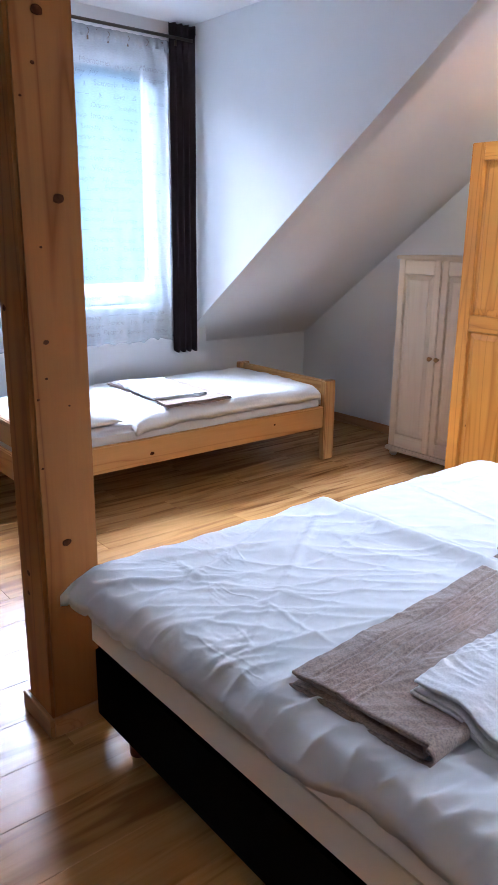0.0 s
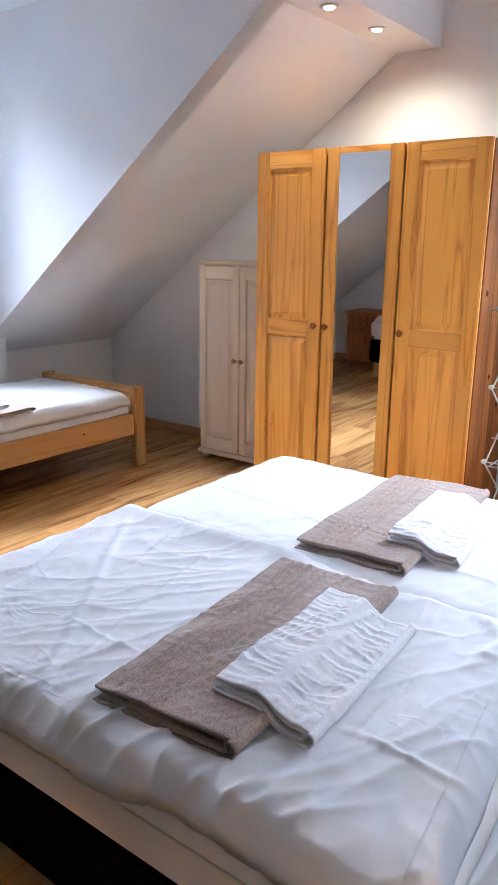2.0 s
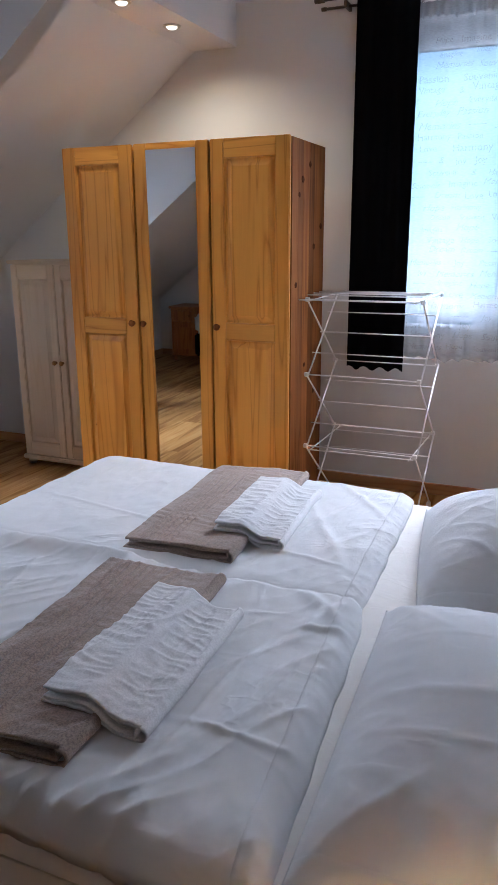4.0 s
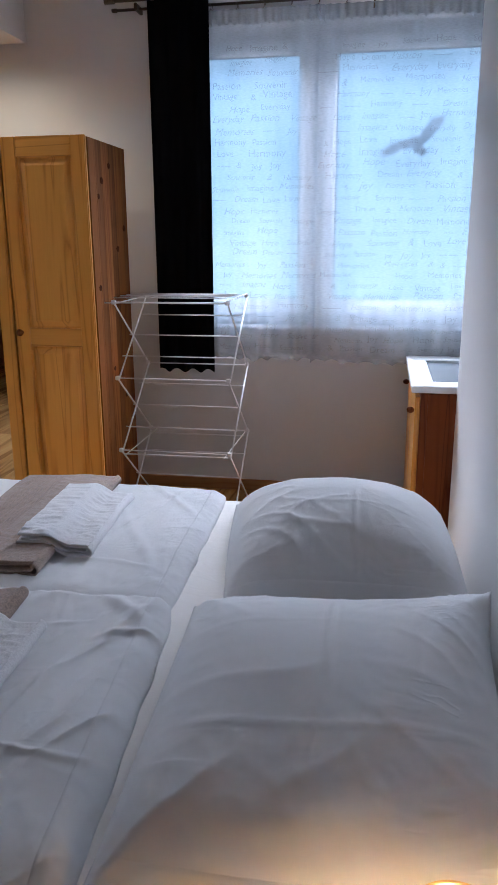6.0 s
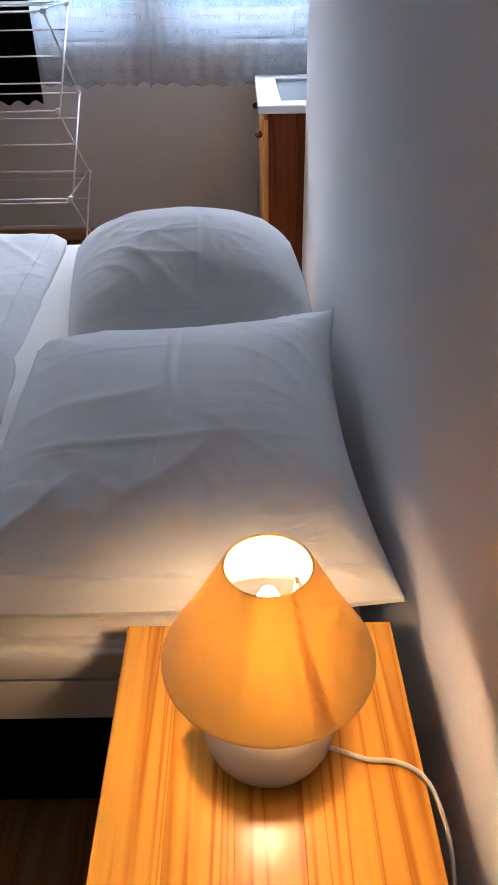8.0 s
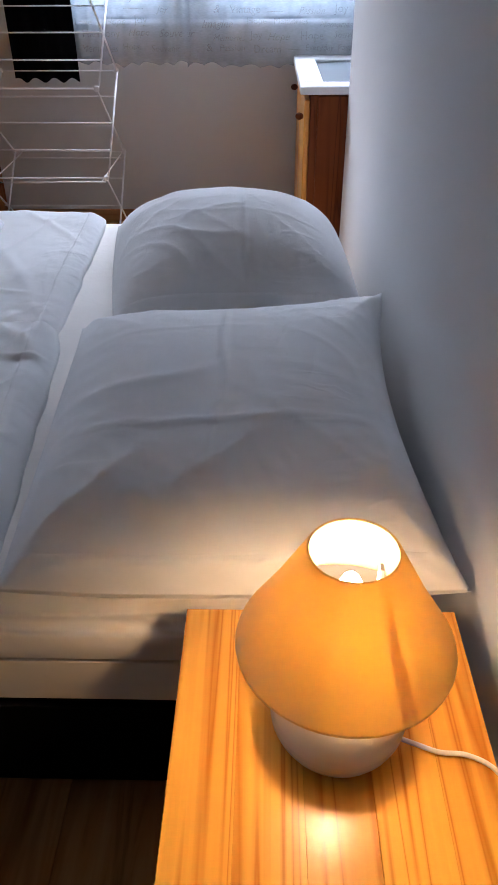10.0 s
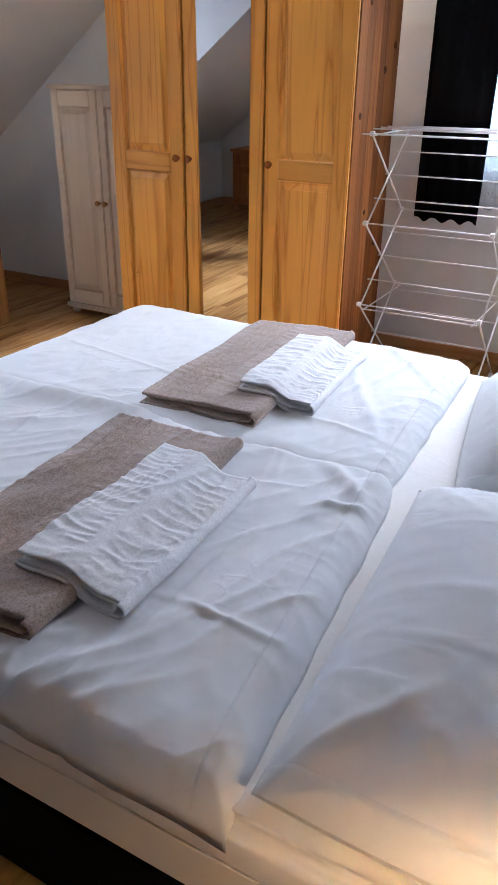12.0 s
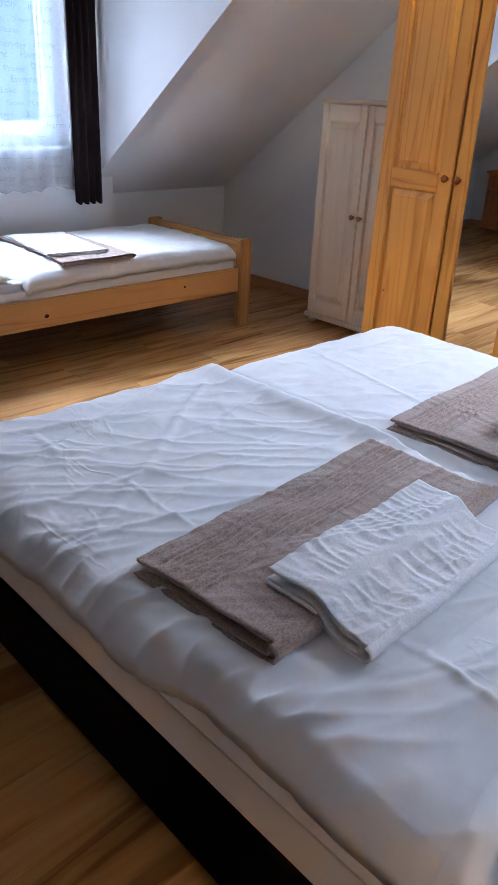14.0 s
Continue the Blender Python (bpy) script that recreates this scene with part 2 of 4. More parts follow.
def glow(name, colour, strength):
    m, nt, nn, links, b = nodes_of(name)
    b.inputs["Base Color"].default_value = (*colour, 1)
    b.inputs["Emission Color"].default_value = (*colour, 1)
    b.inputs["Emission Strength"].default_value = strength
    return m


def view_outside(name, strength):
    """Hazy daylight outside: pale sky, woods as soft darker patches, a bright field below."""
    m, nt, nn, links, b = nodes_of(name)
    nn.remove(b)
    v = coords(nt, source="Generated")
    sep = nn.new("ShaderNodeSeparateXYZ")
    links.new(v, sep.inputs[0])
    up = ramp(nt, sep.outputs[2], [(0.0, (0.62, 0.84, 0.95)), (0.55, (0.60, 0.86, 1.0)), (0.68, (0.36, 0.62, 0.86)), (0.85, (0.34, 0.58, 0.84)), (1.0, (0.62, 0.82, 1.0))])
    patch = ramp(nt, tex(nt, coords(nt, (1, 1, 1)), 0.9, 6, 0.65), [(0.38, (0.55, 0.68, 0.72)), (0.60, (1, 1, 1))])
    col = mix(nt, 0.8, up, patch, "MULTIPLY")
    e = nn.new("ShaderNodeEmission")
    e.inputs[1].default_value = strength
    links.new(col, e.inputs[0])
    links.new(e.outputs[0], nn["Material Output"].inputs[0])
    return m


# ---- building blocks ----
def box(bm, x0, x1, y0, y1, z0, z1, bevel=0.0, seg=1):
    r = bmesh.ops.create_cube(bm, size=1.0)
    vs = r["verts"]
    for v in vs:
        v.co = Vector((x0 + (v.co.x + 0.5) * (x1 - x0), y0 + (v.co.y + 0.5) * (y1 - y0), z0 + (v.co.z + 0.5) * (z1 - z0)))
    if bevel:
        es = list({e for v in vs for e in v.link_edges})
        bmesh.ops.bevel(bm, geom=es, offset=bevel, segments=seg, affect="EDGES", clamp_overlap=True)
    return bm


def boxes(*specs, bevel=0.0, seg=1):
    bm = bmesh.new()
    for s in specs:
        box(bm, *s, bevel=bevel, seg=seg)
    return bm


def lathe(profile, steps=32, cx=0.0, cy=0.0):
    bm = bmesh.new()
    rings = [[bm.verts.new((cx + r * math.cos(2 * math.pi * k / steps), cy + r * math.sin(2 * math.pi * k / steps), z)) for k in range(steps)] for r, z in profile]
    for a, b in zip(rings, rings[1:]):
        for k in range(steps):
            bm.faces.new((a[k], a[(k + 1) % steps], b[(k + 1) % steps], b[k]))
    for f in bm.faces:
        f.smooth = True
    return bm


def rod(bm, a, b, r=0.003, n=6):
    a, b = Vector(a), Vector(b)
    d = b - a
    m = Matrix.Translation((a + b) / 2) @ d.to_track_quat("Z", "Y").to_matrix().to_4x4()
    g = bmesh.ops.create_cone(bm, cap_ends=True, segments=n, radius1=r, radius2=r, depth=d.length, matrix=m)
    for v in g["verts"]:
        for f in v.link_faces:
            f.smooth = len(f.verts) == 4
    return bm


def ball(r, centre, squash=(1, 1, 1), n=12):
    bm = bmesh.new()
    bmesh.ops.create_uvsphere(bm, u_segments=n, v_segments=n // 2 + 2, radius=r)
    for v in bm.verts:
        v.co = Vector((v.co.x * squash[0], v.co.y * squash[1], v.co.z * squash[2])) + Vector(centre)
    for f in bm.faces:
        f.smooth = True
    return bm


def sheet_mesh(nu, nv, place):
    """A grid of nu x nv cells, its points at place(u, v) with u and v from 0 to 1."""
    bm = bmesh.new()
    g = [[bm.verts.new(place(i / nu, j / nv)) for j in range(nv + 1)] for i in range(nu + 1)]
    for i in range(nu):
        for j in range(nv):
            bm.faces.new((g[i][j], g[i + 1][j], g[i + 1][j + 1], g[i][j + 1])).smooth = True
    return bm


def mesh_of(name, bm, material, smooth=False):
    bmesh.ops.recalc_face_normals(bm, faces=bm.faces)
    me = bpy.data.meshes.new(name)
    if smooth:
        for f in bm.faces:
            f.smooth = True
    bm.to_mesh(me)
    bm.free()
    me.materials.append(material)
    return me


def part(name, bm, material, parent, label="", smooth=False):
    ob = new(name, mesh_of(name, bm, material, smooth))
    ob.parent = parent
    return tagged(ob, label)


def thing(name, at, label, category, group="", turn=0.0):
    ob = new(name)
    ob.empty_display_size = 0.1
    ob.matrix_basis = pose(*at, 0, 0, turn)
    return tagged(ob, label, category, group)


def structure(name, bm, material, label="", category=""):
    return tagged(new(name, mesh_of(name, bm, material)), label, category, kind="structure")


# ---- the attic room ----
MIRROR_TILT, MIRROR_TURN = 0.6, 0.0
HEAD = -0.03          # wall behind the beds' heads
KNEE = -4.95          # knee wall under the roof slope
BACK = -5.22          # wall behind the camera
TOP = 2.68            # flat ceiling
D0, D1 = -3.20, -1.235  # the dormer's cheeks
FRONT = -4.78         # the dormer's front wall
SLOPE = 0.746
K_TOP = 0.673
BEAM0, BEAM1, BEAM_Z = -2.55, -2.29, 2.463
WB = (-1.52, 0.25, 0.985, 2.49)   # opening in the gable: x from, to, z from, to
WA = (-2.95, -1.40, 0.985, 2.52)  # opening in the dormer's front: y from, to, z from, to

structure("wall_gable", boxes((-5.25, WB[0], 0, 0.16, 0, 3.0), (WB[1], 1.2, 0, 0.16, 0, 3.0), (WB[0], WB[1], 0, 0.16, 0, WB[2]), (WB[0], WB[1], 0, 0.16, WB[3], 3.0)), WALL, "white plastered gable wall with a window", "wall")
structure("wall_head", boxes((HEAD, 0.10, BACK, -0.95, 0, TOP)), WALL, "white plastered partition wall beside the double bed", "wall")
structure("wall_niche", boxes((0.95, 1.2, -1.30, 0, 0, TOP), (0.10, 0.95, -1.30, -1.15, 0, TOP)), WALL, "white plastered wall closing the niche", "wall")
structure("wall_back", boxes((-5.25, 0.10, BACK - 0.25, BACK, 0, 3.0)), WALL, "white plastered wall at the back of the attic", "wall")
structure("wall_knee", boxes((KNEE - 0.3, KNEE, BACK, D0 - 0.12, 0, K_TOP), (KNEE - 0.3, KNEE, D1 + 0.12, 0, 0, K_TOP)), WALL, "low white knee wall under the roof slope", "wall")
structure("wall_dormer_front", boxes((FRONT - 0.16, FRONT, D0 - 0.12, WA[0], 0, 3.0), (FRONT - 0.16, FRONT, WA[1], D1 + 0.12, 0, 3.0), (FRONT - 0.16, FRONT, WA[0], WA[1], 0, WA[2]), (FRONT - 0.16, FRONT, WA[0], WA[1], WA[3], 3.0)), WALL, "white plastered dormer wall with a window", "wall")


def cheek(y0, y1):
    """The triangle of wall between dormer and roof slope."""
    bm = bmesh.new()
    tri = [(FRONT, K_TOP + SLOPE * (FRONT - KNEE)), (BEAM0, K_TOP + SLOPE * (BEAM0 - KNEE)), (BEAM0, TOP), (FRONT, TOP)]
    a = [bm.verts.new((x, y0, z)) for x, z in tri]
    b = [bm.verts.new((x, y1, z)) for x, z in tri]
    bm.faces.new(a), bm.faces.new(b[::-1])
    for k in range(4):
        bm.faces.new((a[k], b[k], b[(k + 1) % 4], a[(k + 1) % 4]))
    return bm


structure("wall_cheek_north", cheek(D1, D1 + 0.12), WALL, "white plastered dormer cheek", "wall")
structure("wall_cheek_south", cheek(D0 - 0.12, D0), WALL, "white plastered dormer cheek", "wall")


def slope(y0, y1):
    bm = bmesh.new()
    lo, hi = (KNEE - 0.3, K_TOP - 0.3 * SLOPE), (BEAM0 + 0.02, K_TOP + SLOPE * (BEAM0 + 0.02 - KNEE))
    ring = [lo, hi, (hi[0], hi[1] + 0.25), (lo[0], lo[1] + 0.25)]
    a = [bm.verts.new((x, y0, z)) for x, z in ring]
    b = [bm.verts.new((x, y1, z)) for x, z in ring]
    bm.faces.new(a), bm.faces.new(b[::-1])
    for k in range(4):
        bm.faces.new((a[k], b[k], b[(k + 1) % 4], a[(k + 1) % 4]))
    return bm


structure("ceiling_slope_north", slope(D1 + 0.004, 0), CEIL, "white sloping attic ceiling", "ceiling")
structure("ceiling_slope_south", slope(BACK, D0 - 0.004), CEIL, "white sloping attic ceiling", "ceiling")
structure("ceiling", boxes((BEAM1, 1.2, BACK, 0, TOP, TOP + 0.2), (-5.25, BEAM1, D0, D1, TOP, TOP + 0.2)), CEIL, "flat white ceiling", "ceiling")
structure("ceiling_beam_casing", boxes((BEAM0, BEAM1, BACK, 0, BEAM_Z, TOP + 0.2)), CEIL, "white plastered beam casing with spotlights", "beam")


def skirting(spans):
    bm = bmesh.new()
    for x0, x1, y0, y1 in spans:
        box(bm, x0, x1, y0, y1, 0.009, 0.075, 0.004)
    return bm


structure("baseboard", skirting([(KNEE + 0.015, -0.05, -0.015, 0), (KNEE, KNEE + 0.015, BACK, D0 - 0.12), (KNEE, KNEE + 0.015, D1 + 0.12, 0), (FRONT, FRONT + 0.015, D0, D1), (HEAD - 0.015, HEAD, BACK, -0.95), (KNEE + 0.015, HEAD - 0.015, BACK, BACK + 0.015)]), SKIRT, "brown wooden baseboard along the walls", "baseboard")


# ---- windows ----
def window(name, at, turn, w, h, mull, label):
    """Two-leaf white window; local x along the wall, y outwards, z up from the opening's foot."""
    win = structure(name, boxes((0, w, 0.08, 0.15, 0, 0.06), (0, w, 0.08, 0.15, h - 0.06, h), (0, 0.06, 0.08, 0.15, 0.06, h - 0.06), (w - 0.06, w, 0.08, 0.15, 0.06, h - 0.06), (mull - 0.03, mull + 0.03, 0.08, 0.15, 0.06, h - 0.06), bevel=0.004), PVC, label, "window")
    win.matrix_basis = pose(*at, 0, 0, turn)
    for x0, x1 in ((0.052, mull - 0.02), (mull + 0.02, w - 0.052)):
        leaf = part("window_sash", boxes((x0, x1, 0.06, 0.12, 0.05, 0.13), (x0, x1, 0.06, 0.12, h - 0.13, h - 0.05), (x0, x0 + 0.075, 0.06, 0.12, 0.13, h - 0.13), (x1 - 0.075, x1, 0.06, 0.12, 0.13, h - 0.13), bevel=0.006), PVC, win)
        pane = part("pane", boxes((x0 + 0.07, x1 - 0.07, 0.085, 0.089, 0.125, h - 0.125)), GLASS, leaf, "clear window glass")
        pane.visible_shadow = False
        gx0, gx1 = x0 + 0.075, x1 - 0.075
        part("gasket", boxes((gx0, gx1, 0.074, 0.084, 0.130, 0.136), (gx0, gx1, 0.074, 0.084, h - 0.136, h - 0.130), (gx0, gx0 + 0.006, 0.074, 0.084, 0.136, h - 0.136), (gx1 - 0.006, gx1, 0.074, 0.084, 0.136, h - 0.136)), GASKET, leaf, "thin dark glazing gasket")
    part("window_sill", boxes((-0.03, w + 0.03, -0.03, 0.085, -0.022, 0.0), bevel=0.005), PVC, win, "white window sill board")
    return win


window("window_1", (WB[0], 0, WB[2]), 0, WB[1] - WB[0], WB[3] - WB[2], 0.797, "white two-leaf window in the gable wall")
window("window_2", (FRONT, WA[0], WA[2]), 90, WA[1] - WA[0], WA[3] - WA[2], 0.775, "white two-leaf window in the dormer")

# hazy country outside the two windows
for nm, x0, x1, y0, y1, s in (("backdrop", -9, 7, 6, 6.05, 1.65), ("backdrop", -11.05, -11, -11, 6, 0.26)):
    structure(nm, boxes((x0, x1, y0, y1, -2.5, 4.4)), view_outside("daylight_outside", s), "hazy bright woods and sky outside", "backdrop")


# ---- double bed ----
BX0, BX1, BY0, BY1 = -2.225, -0.125, -3.35, -1.58
bed = thing("double_bed", (BX0, BY0, 0.0), "black upholstered box spring double bed with white sheet", "bed")
BL, BW = BX1 - BX0, BY1 - BY0
for k in range(2):
    y0, y1 = k * BW / 2 + 0.002, (k + 1) * BW / 2 - 0.002
    part("box_spring", boxes((0.0, BL, y0, y1, 0.095, 0.335), bevel=0.018, seg=3), BLACK, bed, "black fabric box spring base")


def mattress_bm(x0, x1, y0, y1, z0, z1, seed, soft=0.035, amp=0.008):
    bm = bmesh.new()
    box(bm, x0, x1, y0, y1, z0, z1, soft, 4)
    bmesh.ops.subdivide_edges(bm, edges=[e for e in bm.edges if e.calc_length() > 0.3], cuts=24, use_grid_fill=True)
    for v in bm.verts:
        n = noise.noise(Vector((v.co.x * 6 + seed, v.co.y * 6, v.co.z * 14)))
        out = Vector(((v.co.x - (x0 + x1) / 2) / (x1 - x0), (v.co.y - (y0 + y1) / 2) / (y1 - y0), 0))
        v.co += out * (amp * n)
    for f in bm.faces:
        f.smooth = True
    return bm


def padded(ob):
    """Keeps the broad sides of a padded block flat and its rounded edges soft."""
    ob.modifiers.new("weighted", "WEIGHTED_NORMAL")
    return ob


padded(part("mattress", mattress_bm(0.003, BL, -0.003, BW + 0.003, 0.335, 0.440, 3, 0.010, 0.002), MATTRESS, bed, "cream mattress"))
padded(part("topper", mattress_bm(0.0, BL, -0.006, BW + 0.006, 0.418, 0.515, 5, 0.026, 0.003), SHEET, bed, "mattress topper in a white fitted sheet"))
for x, y in ((0.12, 0.07), (BL - 0.12, 0.07), (0.12, BW - 0.07), (BL - 0.12, BW - 0.07), (0.12, BW / 2), (BL - 0.12, BW / 2)):
    part("leg", lathe([(0.001, 0.008), (0.024, 0.008), (0.030, 0.095), (0.001, 0.0955)], 16, x, y), PINE_RED, bed, "tapered brown wooden leg")


def ridge(p, power):
    return (1 - abs(noise.noise(p))) ** power


CREASED = {1.7: 0.72, 6.3: 0.38, 15.2: 0.5}   # how badly each duvet is creased


def folds(x, y, seed, lines):
    """Height of creased cotton: soft swells, patches of sharp wrinkles in several directions, pressed fold lines."""
    z = 0.012 * noise.noise(Vector((x * 2.2 + seed, y * 2.2, seed)))
    wx, wy = noise.noise(Vector((x * 2.1, y * 2.1, seed + 5))), noise.noise(Vector((x * 2.1, y * 2.1, seed + 15)))
    for k, (ang, f, amp, pw) in enumerate(((1.05, 6.5, 0.011, 8), (1.30, 9.5, 0.010, 8), (0.35, 8.0, 0.008, 9), (0.85, 14.0, 0.007, 7))):
        c, s = math.cos(ang), math.sin(ang)
        along, across = x * c + y * s, -x * s + y * c
        mask = max(0.0, min(1.0, (0.42, 0.40, 0.10, 0.40)[k] + 1.9 * noise.noise(Vector((x * 1.9 + 7 * k, y * 1.9, seed + 3 * k)))))
        z += CREASED.get(seed, 0.6) * amp * mask * ridge(Vector((along * 1.6 + 0.5 * wx, (across + 0.10 * wy) * f, seed + k)), pw)
    rough = max(0.0, min(1.0, 0.35 + 1.3 * noise.noise(Vector((x * 1.4 + 3, y * 1.4, seed + 31)))))
    for k, (ang, f) in enumerate(((0.7, 17.0), (1.9, 20.0))):
        c, s = math.cos(ang), math.sin(ang)
        z += CREASED.get(seed, 0.6) * (0.0050, 0.0040)[k] * rough * ridge(Vector(((x * c + y * s) * 4 + wx, (-x * s + y * c) * f + 1.2 * wy, seed + 40 + k)), 4)
    z += 0.0016 * noise.noise(Vector((x * 26, y * 20, seed)))
    for ax, ay, bx, by, h, s in lines:
        ux, uy = bx - ax, by - ay
        ln = math.hypot(ux, uy)
        t = ((x - ax) * ux + (y - ay) * uy) / ln
        if -0.05 < t < ln + 0.05:
            q = ((x - ax) * uy - (y - ay) * ux) / ln + 0.010 * noise.noise(Vector((t * 7, seed, 0)))
            z += h * math.exp(-(q / s) ** 2) * min(1, max(0, (t + 0.05) / 0.1)) * min(1, max(0, (ln + 0.05 - t) / 0.1))
    return z


def duvet_bm(corners, zb, thick, seed, lines, drops=(0, 0, 0, 0), nu=210, nv=150, ripple=0.009):
    """A quilt lying on a bed between four corners (foot near, head near, head far, foot far); free edges roll over and hang by
    the given drops (near, head, far, foot)."""
    a, b, c, d = (Vector((*p, 0)) for p in corners)
    bm = bmesh.new()
    rows = []
    for i in range(nu + 1):
        u = i / nu
        row = []
        for j in range(nv + 1):
            v = j / nv
            p = a.lerp(b, u).lerp(d.lerp(c, u), v)
            ln, wd = (b - a).length, (d - a).length
            sides = (v * wd, (1 - u) * ln, (1 - v) * wd, u * ln)
            du, dv = min(sides[1], sides[3]), min(sides[0], sides[2])
            if du < 0.10 and dv < 0.10 and not (drops[0] and u > 0.5 and v < 0.5):
                ca, cb = 1 - du / 0.10, 1 - dv / 0.10
                k = 1 - max(ca, cb) / math.hypot(ca, cb) if ca or cb else 0
                p = p + ((b - a).normalized() * (1 if u < 0.5 else -1) * ca + (d - a).normalized() * (1 if v < 0.5 else -1) * cb) * 0.025 * k
            e = min(sides)
            puff = math.sin(min(1.0, e / (0.045 + 0.02 * noise.noise(Vector((p.x * 6, p.y * 6, seed + 2))))) * math.pi / 2)
            near = max(0.0, 1 - e / 0.12)
            z = zb + 0.030 + (thick - 0.030) * puff + folds(p.x, p.y, seed, lines) * (0.25 + 0.75 * puff) + 0.005 * near * noise.noise(Vector((p.x * 9, p.y * 9, seed + 4)))
            for side, drop in zip(sides, drops):
                if side < 0.11:
                    z -= drop * ((0.11 - side) / 0.11) ** 2
            tip = max(0.0, 1 - math.hypot(sides[0], sides[1]) / 0.30)
            if sides[0] < 0.22 and drops[0]:
                z += max(0.0, 1 - 2 * tip) * (1 - sides[0] / 0.22) * (0.008 * (ridge(Vector((p.x * 7 + 3 * p.y, p.y * 4, seed + 6)), 5) - 0.3) + 0.011 * (ridge(Vector((p.x * 19 - 5 * p.y, p.y * 9, seed + 26)), 4) - 0.3))
            if sides[1] < 0.16 and drops[1]:
                z += (1 - sides[1] / 0.16) * (0.004 * (ridge(Vector((p.y * 8 + 4 * p.x, p.x * 5, seed + 8)), 5) - 0.3) + 0.003 * (ridge(Vector((p.y * 20 - 6 * p.x, p.x * 9, seed + 28)), 4) - 0.3))
            z -= min(0.018, thick * 0.3) * tip
            w = ripple * near * max(0.0, 1 - 2 * tip) * (2.0 if sides[0] < 0.12 and drops[0] else 1.0)
            x = p.x + w * noise.noise(Vector((p.x * 8, p.y * 8, seed + 9)))
            y = p.y + w * noise.noise(Vector((p.x * 8, p.y * 8, seed + 19)))
            t = 0.030 + (thick - 0.030) * min(1.0, e / 0.1)
            low = max(z - t, zb + 0.003) if e > 0.09 else z - t
            row.append((Vector((x, y, z)), Vector((x, y, low)), (bm.verts.new((x, y, z)), bm.verts.new((x, y, low)))))
        rows.append(row)
    for i in range(nu):
        for j in range(nv):
            q = [rows[i][j][2], rows[i + 1][j][2], rows[i + 1][j + 1][2], rows[i][j + 1][2]]
            bm.faces.new([p[0] for p in q])
            bm.faces.new([p[1] for p in q[::-1]])
    rim = [rows[i][0][2] for i in range(nu + 1)] + [rows[nu][j][2] for j in range(1, nv + 1)] + [rows[i][nv][2] for i in range(nu - 1, -1, -1)] + [rows[0][j][2] for j in range(nv - 1, 0, -1)]
    for p, q in zip(rim, rim[1:] + rim[:1]):
        bm.faces.new((p[0], p[1], q[1], q[0]))
    for f in bm.faces:
        f.smooth = True
    hem = strip_over([[q[0] for q in row] for row in rows[round(nu * 0.962):]], 0.0022)
    return bm, hem


def strip_over(grid, lift):
    """A second layer of cloth lying on a grid of points, its border turned down to it."""
    bm = bmesh.new()
    ni, nj = len(grid) - 1, len(grid[0]) - 1
    vs = [[bm.verts.new(q + Vector((0, 0, -0.002 if i in (0, ni) or j in (0, nj) else lift))) for j, q in enumerate(r)] for i, r in enumerate(grid)]
    for i in range(ni):
        for j in range(nj):
            bm.faces.new((vs[i][j], vs[i + 1][j], vs[i + 1][j + 1], vs[i][j + 1])).smooth = True
    return bm


def duvet(corners, zb, thick, seed, lines, drops, label, nu=280, nv=180):
    ob = thing("duvet", (*corners[0], zb), label, "duvet", "duvets")
    cover, hem = duvet_bm(corners, zb, thick, seed, lines, drops, nu, nv)
    for name, bm in (("cover", cover), ("end_hem", hem)):
        bmesh.ops.translate(bm, verts=bm.verts, vec=-ob.location)
        part(name, bm, LINEN, ob, smooth=True)
    return ob


NEAR_LINES = [(-0.85, -2.62, -1.0, -2.5, 0.011, 0.02), (-0.87, -2.5, -0.93, -2.72, 0.01, 0.018), (-1.6, -3.3, -2.1, -2.6, 0.005, 0.015), (-1.9, -3.38, -2.15, -2.7, 0.007, 0.015), (-2.19, -2.53, -1.5, -2.5, 0.024, 0.05), (-1.55, -3.4, -1.75, -2.6, 0.0028, 0.008), (-1.11, -3.09, -0.81, -3.08, 0.0033, 0.007), (-1.09, -2.66, -1.0, -2.63, 0.0039, 0.008), (-1.73, -3.13, -1.5, -3.13, 0.0033, 0.007), (-1.83, -2.89, -1.92, -2.52, 0.0033, 0.008), (-1.04, -3.08, -0.81, -3.09, 0.0033, 0.007), (-0.72, -3.35, -0.79, -2.66, 0.0022, 0.006), (-0.93, -2.69, -0.8, -2.63, 0.01, 0.012), (-2.1, -3.42, -1.91, -3.08, 0.006, 0.014), (-2.13, -3.25, -2.03, -2.87, 0.006, 0.014), (-2.08, -3.16, -1.94, -3.17, 0.006, 0.012), (-1.78, -3.38, -1.75, -3.07, 0.005, 0.013)]
FAR_LINES = [(-0.95, -2.3, -2.1, -2.1, 0.004, 0.010), (-1.0, -1.65, -1.2, -2.3, 0.006, 0.015), (-0.95, -2.3, -1.25, -1.75, 0.006, 0.02), (-0.92, -1.9, -1.15, -1.62, 0.006, 0.015)]
duvet([(-2.245, -3.435), (-0.750, -3.357), (-0.838, -2.462), (-2.245, -2.48)], 0.515, 0.060, 1.7, NEAR_LINES, (0.022, 0.012, 0, 0.03), "creased white cotton duvet on the double bed")
duvet([(-2.235, -2.465), (-0.848, -2.455), (-0.885, -1.585), (-2.235, -1.565)], 0.515, 0.044, 6.3, FAR_LINES, (0, 0.012, 0.01, 0.03), "smooth white cotton duvet on the double bed")


